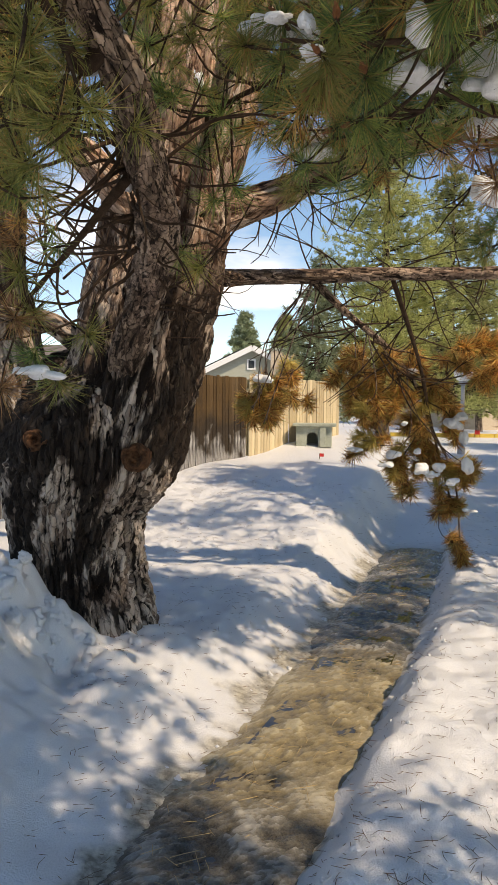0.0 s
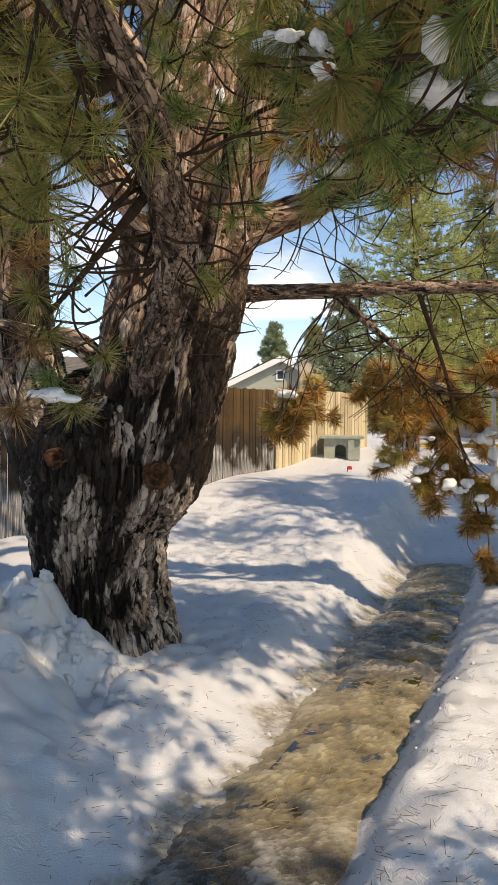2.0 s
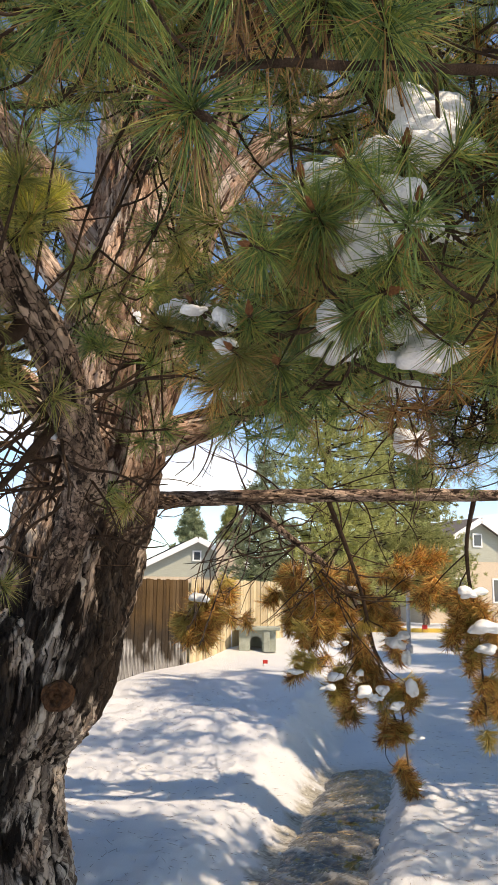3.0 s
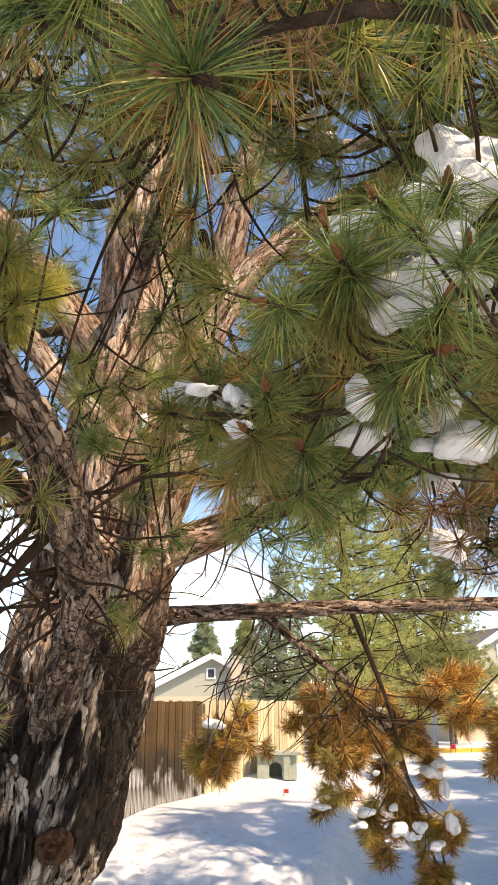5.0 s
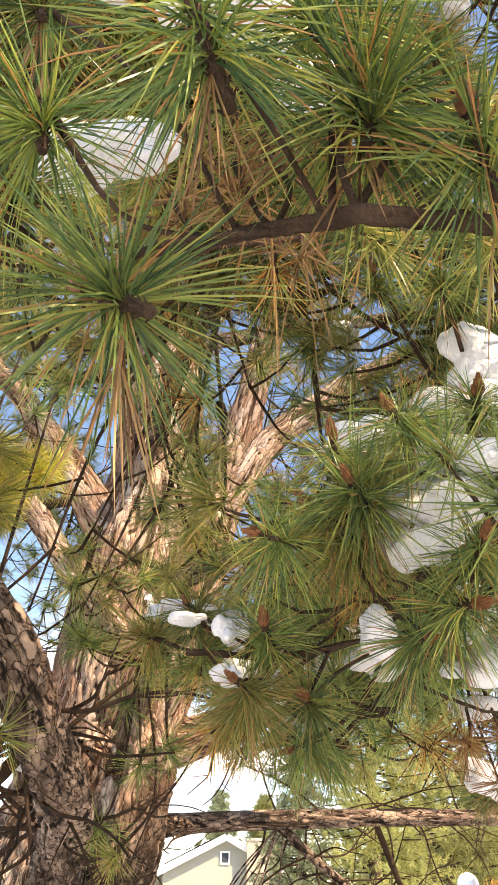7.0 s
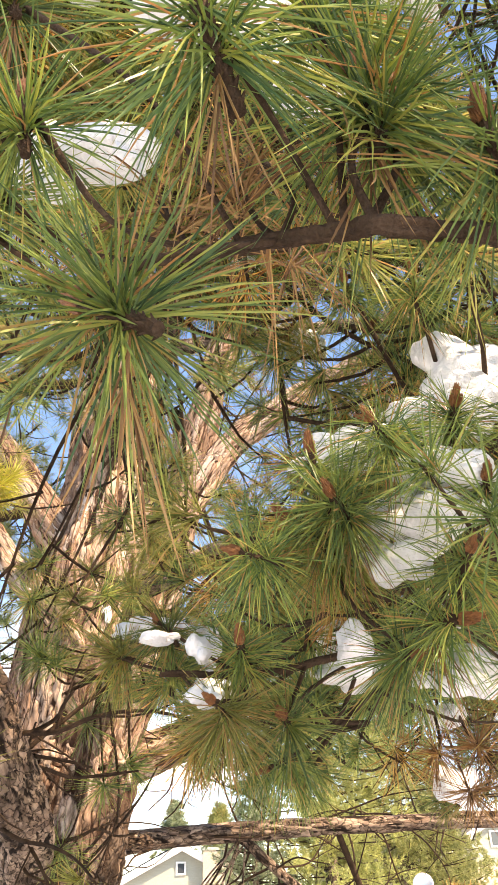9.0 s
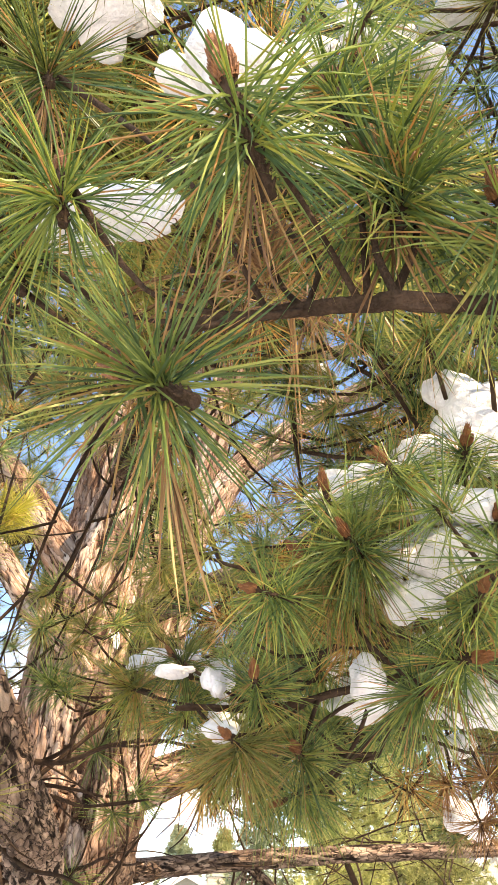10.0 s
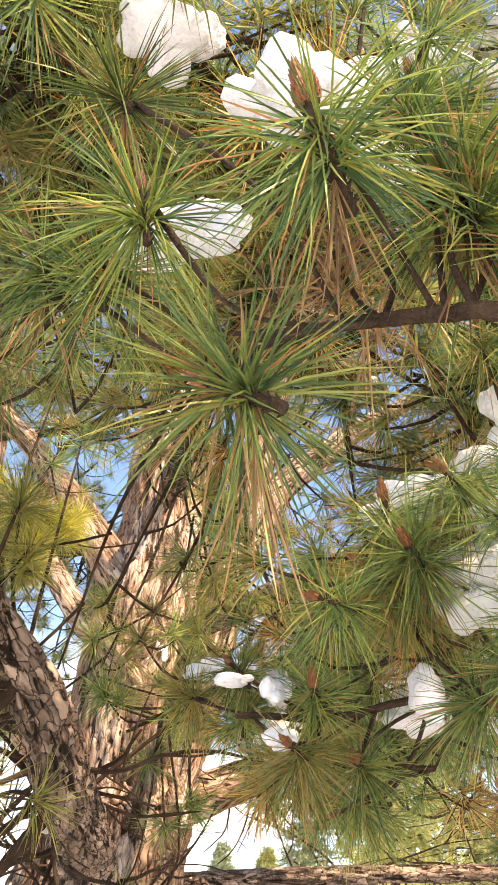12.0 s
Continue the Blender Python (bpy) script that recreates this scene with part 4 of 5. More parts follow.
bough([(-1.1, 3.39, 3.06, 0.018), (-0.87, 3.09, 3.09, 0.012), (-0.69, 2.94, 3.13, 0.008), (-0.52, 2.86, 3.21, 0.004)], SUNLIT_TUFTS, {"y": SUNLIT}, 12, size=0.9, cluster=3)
bough([(-0.37, 3.05, 2.36, 0.022), (-0.52, 2.98, 2.14, 0.014), (-0.665, 2.9, 1.93, 0.010), (-0.76, 2.8, 1.78, 0.005)], LOW_LEFT_TUFTS, MIDWAY, 7, lift=-0.2)
bough([(0.75, 3.4, 3.39, 0.018), (0.4, 3.35, 2.95, 0.014), (0.0, 3.4, 2.75, 0.010), (-0.25, 3.5, 2.65, 0.005)], TRUNK_TUFTS, MIDWAY, 8)
HANG = [(0.55, 5.62, 2.33, 0.030), (0.857, 5.9, 2.12, 0.026), (1.236, 6.3, 1.90, 0.022), (1.515, 6.5, 1.595, 0.018), (1.666, 6.6, 1.268, 0.014), (1.924, 6.8, 0.825, 0.008), (2.04, 6.95, 0.15, 0.004)]
bough(HANG, DRY_TUFTS, DROOPY, 9, BARK_LIMB, lift=-0.5, size=1.28, cluster=6)
bough([(1.1, 5.60, 2.38, 0.02), (1.45, 6.2, 1.8, 0.014), (1.68, 6.62, 1.25, 0.010), (1.95, 6.85, 0.5, 0.005)], DRY_LOW_TUFTS, DROOPY, 10, lift=-0.5, size=1.28, cluster=6)
bough([(2.2, 5.66, 2.42, 0.02), (2.25, 6.0, 2.0, 0.014), (2.4, 6.2, 1.3, 0.008), (2.45, 6.25, 0.8, 0.004)], DRY_SIDE_TUFTS, DROOPY, 11, lift=-0.5, size=1.28, cluster=6)


def clump(where, wide, high, seed):
    """A lump of settled snow with a flat underside."""
    bm = bmesh.new()
    r = random.Random(seed)
    balls = [(Vector((0, 0, 0)), 0.55)] + [(Vector((r.gauss(0, 0.42), r.gauss(0, 0.36), r.uniform(-0.45, 0.35))), r.uniform(0.30, 0.58)) for j in range(8)]
    o = Vector((seed * 3.7, seed * 1.3, 5.0))
    for v in bmesh.ops.create_icosphere(bm, subdivisions=4, radius=1.0)["verts"]:
        n = v.co.normalized()
        total = math.exp(9 * 0.3)
        for c, size in balls:
            d = n.dot(c)
            inside = d * d - c.length_squared + size * size
            if inside > 0:
                total += math.exp(9 * (d + math.sqrt(inside)))
        q = n * (math.log(total) / 9)
        k = 0.96 + 0.20 * noise.noise(q * 1.7 + o) + 0.09 * noise.noise(q * 4.0 + o) + 0.05 * noise.noise(q * 11.0 + o)
        v.co = Vector((q.x * wide * k, q.y * wide * 0.85 * k, q.z * high * k * (1.0 if n.z > 0 else 0.75)))
    me = bpy.data.meshes.new("snow_clump")
    bm.to_mesh(me)
    bm.free()
    me.materials.append(SNOW_CLUMP)
    me.polygons.foreach_set("use_smooth", [True] * len(me.polygons))
    ob = new("snow_clump", me)
    ob.location = where
    return tagged(ob, "lump of white snow caught on pine twigs", "snow", "snow lumps on the branches")


CLUMPS_NEAR = [
    (0.419, 1.320, 3.302, 0.058, 0.045),
    (0.594, 1.380, 3.488, 0.065, 0.050),
    (0.508, 1.360, 3.283, 0.040, 0.025),
    (0.004, 1.200, 3.106, 0.050, 0.035),
    (0.151, 1.059, 2.755, 0.070, 0.070),
    (0.017, 1.144, 2.631, 0.048, 0.039),
    (0.357, 1.249, 3.187, 0.049, 0.053),
    (-0.048, 1.160, 3.071, 0.071, 0.051),
    (0.232, 1.095, 2.695, 0.048, 0.039),
    (0.619, 1.715, 2.728, 0.096, 0.086),
    (0.540, 1.735, 2.688, 0.075, 0.045),
    (0.484, 1.797, 2.527, 0.069, 0.064),
    (0.406, 1.800, 2.677, 0.060, 0.050),
    (0.359, 1.79, 2.655, 0.050, 0.036),
    (0.134, 1.16, 2.87, 0.075, 0.055),
    (-0.02, 1.17, 2.655, 0.055, 0.042),
    (0.045, 1.17, 2.68, 0.048, 0.036),
    (0.438, 1.93, 2.368, 0.045, 0.060),
    (0.199, 2.102, 2.339, 0.048, 0.043),
    (0.184, 2.113, 2.415, 0.028, 0.050),
    (0.417, 2.100, 3.163, 0.057, 0.043),
    (0.276, 1.961, 3.273, 0.054, 0.074),
    (0.473, 1.61, 2.463, 0.083, 0.067),
    (0.541, 1.61, 2.538, 0.083, 0.058),
    (0.428, 1.61, 2.405, 0.048, 0.044),
    (0.605, 1.72, 2.752, 0.102, 0.076),
    (0.374, 1.72, 2.625, 0.056, 0.037),
    (0.447, 1.72, 2.671, 0.061, 0.039),
    (0.541, 1.700, 2.694, 0.085, 0.060),
    (0.633, 1.720, 2.798, 0.095, 0.085),
    (0.484, 1.680, 2.507, 0.085, 0.070),
    (0.426, 1.700, 2.471, 0.050, 0.045),
    (0.569, 1.700, 2.545, 0.060, 0.050),
    (0.383, 1.740, 2.660, 0.050, 0.030),
    (0.183, 1.860, 2.272, 0.034, 0.030),
    (0.163, 1.900, 2.360, 0.022, 0.036),
    (0.086, 1.950, 2.391, 0.036, 0.020),
]
CLUMPS_MIDDLE = [
    (0.808, 2.450, 2.446, 0.085, 0.070),
    (0.526, 2.400, 2.447, 0.085, 0.055),
    (0.816, 2.200, 2.764, 0.080, 0.060),
    (0.649, 2.953, 2.682, 0.114, 0.093),
    (0.834, 2.748, 2.679, 0.125, 0.144),
    (0.945, 3.026, 2.279, 0.064, 0.096),
    (0.362, 3.656, 2.609, 0.105, 0.070),
    (0.841, 4.972, 3.078, 0.192, 0.059),
    (0.421, 4.982, 3.107, 0.210, 0.045),
    (-0.420, 3.106, 2.306, 0.026, 0.054),
    (-0.684, 2.773, 1.564, 0.078, 0.043),
    (-0.223, 4.656, 3.321, 0.032, 0.089),
    (-0.491, 2.567, 2.509, 0.053, 0.027),
    (0.559, 2.548, 2.507, 0.078, 0.063),
    (0.874, 2.635, 2.508, 0.123, 0.098),
    (0.859, 2.772, 2.428, 0.068, 0.051),
    (0.090, 2.162, 2.472, 0.077, 0.038),
]
CLUMPS_DRY = [
    (1.800, 6.480, 1.315, 0.085, 0.085),
    (1.878, 6.480, 1.375, 0.060, 0.060),
    (1.556, 6.480, 0.936, 0.075, 0.070),
    (1.690, 6.480, 0.952, 0.055, 0.070),
    (1.801, 6.480, 0.832, 0.065, 0.055),
    (1.944, 6.480, 0.968, 0.060, 0.100),
    (1.325, 6.480, 1.055, 0.070, 0.065),
    (1.273, 6.480, 0.973, 0.060, 0.045),
    (0.995, 6.480, 1.452, 0.050, 0.030),
    (1.474, 6.480, 1.498, 0.045, 0.035),
    (1.029, 6.480, 1.091, 0.070, 0.035),
    (1.943, 6.480, 0.603, 0.060, 0.035),
    (1.427, 6.480, 1.736, 0.100, 0.040),
    (1.535, 6.480, 1.684, 0.040, 0.050),
    (1.916, 6.480, 1.196, 0.045, 0.090),
    (1.512, 6.480, 1.084, 0.040, 0.040),
    (1.638, 6.480, 0.897, 0.050, 0.040),
    (1.412, 6.480, 1.310, 0.030, 0.030),
    (0.215, 6.280, 1.656, 0.085, 0.070),
    (2.229, 5.942, 1.714, 0.086, 0.064),
    (2.359, 5.988, 1.469, 0.128, 0.086),
    (2.403, 6.023, 1.306, 0.086, 0.064),
]

for k, (x, y, z, w, h) in enumerate(CLUMPS_NEAR + CLUMPS_MIDDLE + CLUMPS_DRY):
    clump((x, y, z), w, h, k + 1)


# ---- crown above and behind, one mesh of many tufts ----
def crown_mesh(name, spots, count, length, wide, mat, seed, low=0.2, high=1.9, base=0.05, segs=2):
    """Many tufts in one mesh; spots are rows (place, axis)."""
    made = [needles(seed + i, count, length, low, high, 0.1, True, wide, base, segs) for i in range(3)]
    rs = [np.array([tuple(c) for c in v]) for v, f in made]
    loops = [np.array([j for q in f for j in q]) for v, f in made]
    sizes = [np.array([len(q) for q in f]) for v, f in made]
    verts, index, size, o = [], [], [], 0
    r = random.Random(seed)
    for p, axis in spots:
        i = r.randrange(3)
        m = np.array(aim(p, axis, r.uniform(0, 360), r.uniform(0.8, 1.2)))
        verts.append(rs[i] @ m[:3, :3].T + m[:3, 3])
        index.append(loops[i] + o)
        size.append(sizes[i])
        o += len(rs[i])
    verts, index, size = np.vstack(verts), np.concatenate(index), np.concatenate(size)
    me = bpy.data.meshes.new(name)
    me.vertices.add(len(verts))
    me.vertices.foreach_set("co", verts.ravel())
    me.loops.add(len(index))
    me.loops.foreach_set("vertex_index", index)
    me.polygons.add(len(size))
    me.polygons.foreach_set("loop_start", np.concatenate([[0], np.cumsum(size)[:-1]]))
    me.materials.append(mat)
    me.update(calc_edges=True)
    return me


def crown_branches(roots, seed, twigs, reach):
    """Branches from rows (start, end) with side twigs; gives the wood and the tuft places."""
    r = random.Random(seed)
    wood, spots = [], []
    for a, b in roots:
        a, b = Vector(a), Vector(b)
        mid = (a + b) / 2 + Vector((r.gauss(0, 0.1), r.gauss(0, 0.1), r.gauss(-0.05, 0.1)))
        wood.append(tube([(*a, 0.035), (*mid, 0.022), (*b, 0.006)], 14, 6, BASE))
        for k in range(twigs):
            u = r.uniform(0.25, 1.0)
            p = a.lerp(mid, u * 2) if u < 0.5 else mid.lerp(b, u * 2 - 1)
            q = p + (b - a).normalized() * r.uniform(0, 0.3) + Vector((r.gauss(0, 1), r.gauss(0, 1), r.gauss(0.1, 0.6))) * reach
            wood.append(tube([(*p, 0.007), (*((p + q) / 2 + Vector((0, 0, -0.05))), 0.005), (*q, 0.003)], 5, 4, BASE))
            spots.append((q - BASE, (q - p).normalized() + Vector((0, 0, 0.5))))
            for j in range(2):
                t = p.lerp(q, r.uniform(0.5, 0.95)) + Vector((r.gauss(0, 0.08), r.gauss(0, 0.08), r.gauss(0.02, 0.05)))
                spots.append((t - BASE, (t - p).normalized() + Vector((0, 0, 0.3))))
    return wood, spots


r = random.Random(5)
roots = []
for k in range(46):
    z = r.uniform(3.9, 8.0)
    a = r.uniform(0, 6.283)
    ln = r.uniform(1.6, 3.8) * (1.15 - (z - 3.8) / 8)
    if math.cos(a + 0.73) > -0.1:
        if z < 5.6:
            continue
        ln *= 0.35
    s = Vector((-0.3 + r.uniform(-0.3, 0.5), 4.95, z))
    roots.append((s, s + Vector((math.cos(a) * ln, math.sin(a) * ln, r.uniform(-0.3, 0.8)))))
wood, spots = crown_branches(roots, 6, 14, 0.30)
tagged(under("upper_branch", timber("upper_branch", joined(wood), TWIG), pine), kind="stuff")
tagged(under("foliage", crown_mesh("foliage", spots, 60, 0.15, 0.0026, GREEN, 900, segs=1), pine, "dense green pine needles high in the crown"), kind="stuff")

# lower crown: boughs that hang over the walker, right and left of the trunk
# added gaps: eye to trunk, sky and snow; middle row lets sun in
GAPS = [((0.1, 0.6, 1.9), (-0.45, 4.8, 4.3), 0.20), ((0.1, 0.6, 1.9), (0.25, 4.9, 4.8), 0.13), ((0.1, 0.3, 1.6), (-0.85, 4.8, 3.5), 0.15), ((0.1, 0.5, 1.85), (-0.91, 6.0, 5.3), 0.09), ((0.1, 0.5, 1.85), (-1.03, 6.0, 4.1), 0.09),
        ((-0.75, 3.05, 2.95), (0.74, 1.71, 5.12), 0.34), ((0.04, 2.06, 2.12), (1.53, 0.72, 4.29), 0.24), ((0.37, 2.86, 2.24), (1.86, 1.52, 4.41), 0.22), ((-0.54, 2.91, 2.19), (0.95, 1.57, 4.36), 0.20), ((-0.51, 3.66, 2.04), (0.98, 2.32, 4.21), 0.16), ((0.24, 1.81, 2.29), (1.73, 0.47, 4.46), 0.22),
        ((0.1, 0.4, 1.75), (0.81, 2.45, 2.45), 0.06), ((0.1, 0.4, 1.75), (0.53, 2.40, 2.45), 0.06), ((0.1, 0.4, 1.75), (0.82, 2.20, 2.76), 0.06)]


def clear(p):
    """False inside the gaps, which open sight lines and let sun onto the boughs."""
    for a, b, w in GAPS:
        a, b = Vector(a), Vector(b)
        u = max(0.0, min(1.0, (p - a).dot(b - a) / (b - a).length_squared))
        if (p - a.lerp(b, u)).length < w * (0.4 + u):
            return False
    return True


def hanging(seed, count, low, high, slope, tufts, kinds, limb, segs=2):
    """Boughs from a limb whose ends lie in a block of space above the rising underside of the crown."""
    r = random.Random(seed)
    wood, spots = [], {k: [] for k in "gyb"}
    line = [Vector(n[:3]) for n in spline(limb, 40)]
    for k in range(count):
        e = Vector([r.uniform(a, b) for a, b in zip(low, high)])
        e.z = max(e.z, slope[0] + slope[1] * e.y)
        s = min(line, key=lambda c: (c - e).length + r.uniform(0, 0.35))
        mid = (s + e) / 2 + Vector((r.gauss(0, 0.08), r.gauss(0, 0.08), r.gauss(-0.06, 0.06)))
        kept = 0
        for j in range(tufts):
            u = 1 - 0.8 * r.random() ** 1.4
            p = s.lerp(mid, 2 * u) if u < 0.5 else mid.lerp(e, 2 * u - 1)
            q = p + Vector((r.gauss(0, 0.16), r.gauss(0, 0.16), r.gauss(-0.02, 0.10)))
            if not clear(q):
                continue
            kept += 1
            wood.append(tube([(*p, 0.005), (*((p + q) / 2 + Vector((0, 0, -0.03))), 0.004), (*q, 0.0025)], 3 + segs, 2 + segs, BASE))
            spots[r.choice(kinds)].append((q - BASE, (q - p).normalized() + (e - s).normalized() * 0.6 + Vector((0, 0, 0.25))))
        if kept:
            wood.append(tube([(*s, 0.009), (*mid, 0.006), (*e, 0.003)], 14, 5, BASE))
    tagged(under("hanging_twig", timber("hanging_twig", joined(wood), TWIG), pine), kind="stuff")
    for k, mat in (("g", GREEN), ("y", YELLOW), ("b", BROWN)):
        if spots[k]:
            tagged(under("foliage", crown_mesh("foliage", spots[k], 90, 0.125, 0.0011 if segs > 1 else 0.0016, mat, seed * 11, segs=segs), pine), kind="stuff")


hanging(21, 44, (0.30, 1.7, 2.3), (1.6, 3.5, 3.2), (1.62, 0.30), 11, "gggggyyb", LIMB_A)
hanging(22, 25, (-0.5, 1.2, 2.75), (1.2, 2.7, 3.6), (2.2, 0.35), 10, "gggyyb", LIMB_B)
hanging(23, 22, (-1.7, 2.0, 1.9), (-0.62, 3.8, 4.2), (1.2, 0.15), 9, "gyyyb", LIMB_C)
hanging(28, 18, (-1.05, 1.9, 1.95), (-0.55, 2.8, 2.9), (1.2, 0.15), 9, "gyyyb", LIMB_C)
hanging(29, 10, (-0.45, 2.5, 2.6), (0.15, 3.5, 3.3), (1.9, 0.25), 8, "ggyy", LIMB_B)
hanging(30, 22, (-0.8, 0.9, 2.95), (0.0, 1.8, 3.6), (2.6, 0.2), 10, "ggyy", LIMB_B)
# next three: unseen boughs added over the right to shade the snow
hanging(31, 40, (1.25, 2.7, 2.75), (1.9, 4.1, 3.3), (2.4, 0.1), 9, "ggy", LIMB_D, 1)
hanging(32, 34, (1.95, 3.4, 2.75), (4.4, 4.7, 3.3), (2.4, 0.1), 9, "ggy", LIMB_D, 1)
hanging(33, 30, (2.9, 4.3, 5.6), (4.7, 6.3, 6.3), (5.0, 0.0), 8, "ggy", LIMB_E, 1)
hanging(34, 26, (-0.7, 5.4, 4.2), (1.8, 7.0, 6.4), (0.0, 0.0), 8, "gyb", LIMB_F, 1)
hanging(35, 9, (0.5, 1.9, 3.25), (1.15, 2.6, 4.1), (0.0, 0.0), 9, "ggyb", LIMB_A)
hanging(36, 14, (0.45, 1.7, 3.7), (1.35, 2.6, 4.5), (0.0, 0.0), 9, "ggyb", LIMB_B)
# next two: boughs added out of view, only for their shade
hanging(37, 16, (2.6, 3.9, 2.9), (3.6, 4.8, 3.5), (0.0, 0.0), 9, "ggyb", LIMB_D, 1)
hanging(38, 28, (1.2, -0.3, 3.2), (2.4, 1.5, 3.8), (0.0, 0.0), 9, "ggy", LIMB_A, 1)
hanging(39, 15, (0.05, 3.2, 2.52), (0.95, 3.9, 2.95), (0.0, 0.0), 9, "gyyb", LIMB_A)
hanging(40, 22, (-1.7, 5.2, 3.3), (-0.5, 6.4, 5.6), (0.0, 0.0), 9, "ggyy", [(-0.4, 5.0, 4.0, 0.05), (-0.8, 5.6, 4.4, 0.03), (-1.4, 6.0, 4.9, 0.01)], 1)
# added to shade the snow by the trunk, mostly out of view
hanging(41, 46, (1.45, 2.7, 2.95), (2.35, 4.8, 3.6), (0.0, 0.0), 9, "ggy", LIMB_D, 1)
hanging(43, 14, (1.53, 4.2, 2.33), (1.99, 4.8, 2.81), (0.0, 0.0), 9, "gyyb", LIMB_D)
hanging(44, 16, (0.35, 1.05, 3.4), (0.95, 1.6, 4.0), (0.0, 0.0), 9, "gggy", LIMB_A)
# last four: unseen boughs added to block sun from near tufts and foreground
hanging(42, 14, (0.65, 0.0, 3.3), (1.15, 0.7, 3.8), (0.0, 0.0), 9, "ggy", LIMB_A, 1)
hanging(26, 12, (2.8, 3.2, 2.5), (4.6, 4.4, 3.2), (2.4, 0.0), 9, "gggy", LIMB_D, 1)
hanging(27, 34, (0.75, 0.1, 2.55), (2.2, 1.3, 2.9), (2.4, 0.1), 9, "ggyy", LIMB_A, 1)
hanging(25, 34, (1.2, -0.4, 2.5), (3.2, 1.3, 3.1), (2.4, 0.0), 9, "gggy", LIMB_A, 1)


def curly(seed, roots, count, reach, drop, thick=0.0065):
    """Thin dark dead twigs that wander from the limbs between rows (start, end)."""
    r = random.Random(seed)
    wood = []
    for k in range(count):
        a, b = r.choice(roots)
        p = Vector(a).lerp(Vector(b), r.random())
        d = Vector((r.gauss(0, 1), r.gauss(0, 0.7), r.gauss(drop, 0.6))).normalized()
        rows, ln = [], reach * r.uniform(0.4, 1.2)
        for j in range(6):
            rows.append((*p, thick * (1 - j / 7) + 0.001))
            d = (d + Vector((r.gauss(0, 0.25), r.gauss(0, 0.25), r.gauss(0.04, 0.25)))).normalized()
            if j in (2, 3) and r.random() < 0.8:
                e = (d + Vector((r.gauss(0, 0.8), r.gauss(0, 0.8), r.gauss(0, 0.8)))).normalized()
                wood.append(tube([(*p, 0.0035), (*(p + e * ln * 0.2), 0.0028), (*(p + e * ln * 0.38 + Vector((0, 0, r.gauss(0, 0.04)))), 0.0015)], 6, 4, BASE))
            p = p + d * (ln / 5)
        wood.append(tube(rows, 18, 5, BASE))
    tagged(under("dead_twig", timber("dead_twig", joined(wood), TWIG), pine, "thin bare dark twigs"), kind="stuff")


curly(41, [((0.1, 5.4, 2.31), (2.3, 6.9, 2.6)), ((0.6, 5.7, 2.3), (1.5, 6.5, 1.6)), ((0.1, 5.15, 2.75), (1.2, 4.7, 3.06))], 85, 0.75, -0.35)
curly(42, [((-0.44, 3.9, 2.2), (-0.4, 2.6, 2.5)), ((-0.5, 4.4, 2.0), (-0.42, 3.1, 2.3))], 22, 0.8, -0.25, 0.0085)
curly(43, [((0.5, 1.7, 2.55), (1.2, 2.3, 2.85)), ((0.3, 2.9, 2.45), (1.2, 3.0, 2.75)), ((0.1, 3.3, 2.7), (1.0, 3.3, 2.95))], 18, 0.45, -0.2)
curly(45, [((1.33, 4.6, 2.81), (1.99, 4.6, 2.91))], 26, 0.6, -0.5)
curly(44, [((-0.9, 4.75, 1.9), (-1.35, 4.75, 3.0)), ((-0.46, 4.1, 2.15), (-0.42, 2.9, 2.38))], 40, 0.75, -0.15, 0.0075)


# ---- fence ----
def fence(a, b, seed, wood, label):
    """Close upright boards from a to b on two rails, tops a little uneven."""
    a, b = Vector(a), Vector(b)
    along = (b - a).normalized()
    f = thing("fence", (*a.xy, 0), label, "fence", "garden fence")
    f.rotation_euler.z = math.atan2(along.y, along.x)
    ln = (b - a).length
    r = random.Random(seed)
    shapes = []
    for k in range(5):
        bm = bmesh.new()
        box(bm, 0.002, -0.009, -1.9, 0.092 - 0.002 * k, 0.009, 0.0, 0.003)
        me = bpy.data.meshes.new("board")
        bm.to_mesh(me)
        bm.free()
        me.materials.append(wood)
        shapes.append(me)
    n = int(ln / 0.095)
    for k in range(n):
        top = a.z + (b.z - a.z) * k / n + r.gauss(0, 0.006)
        under("board", r.choice(shapes), f, m=pose(k * 0.095, r.gauss(0, 0.004), top, 0, 0, 0))
    for h in (0.25, 1.45):
        bm = bmesh.new()
        box(bm, 0, 0.012, a.z - h - 0.045, ln, 0.05, a.z - h + 0.045)
        part("rail", bm, FENCE, f)
    for k in range(0, n, 25):
        bm = bmesh.new()
        box(bm, k * 0.095, 0.052, -0.4, k * 0.095 + 0.09, 0.14, a.z - 0.06)
        part("post", bm, FENCE, f)


fence((-3.4, 7.0, 1.86), (0.246, 13.2, 1.88), 1, FENCE_OLD, "weathered brown board fence blackened by damp near the snow")
fence((0.26, 13.22, 1.90), (2.15, 16.0, 1.90), 2, FENCE, "sunlit tan board fence standing in snow")

# ---- utility box ----
CONCRETE = simple("painted_concrete", (0.30, 0.33, 0.27), (0.46, 0.49, 0.41), 7, 0.8, relief=0.4)
ub = thing("utility_box", (1.46, 14.2, snow_z(1.46, 14.2) - 0.03), "squat pale green concrete box with flat lid and arched opening", "utility box")
ub.rotation_euler.z = radians(-8)
ub.scale = (0.78, 0.78, 0.78)
bm = bmesh.new()
n = 14
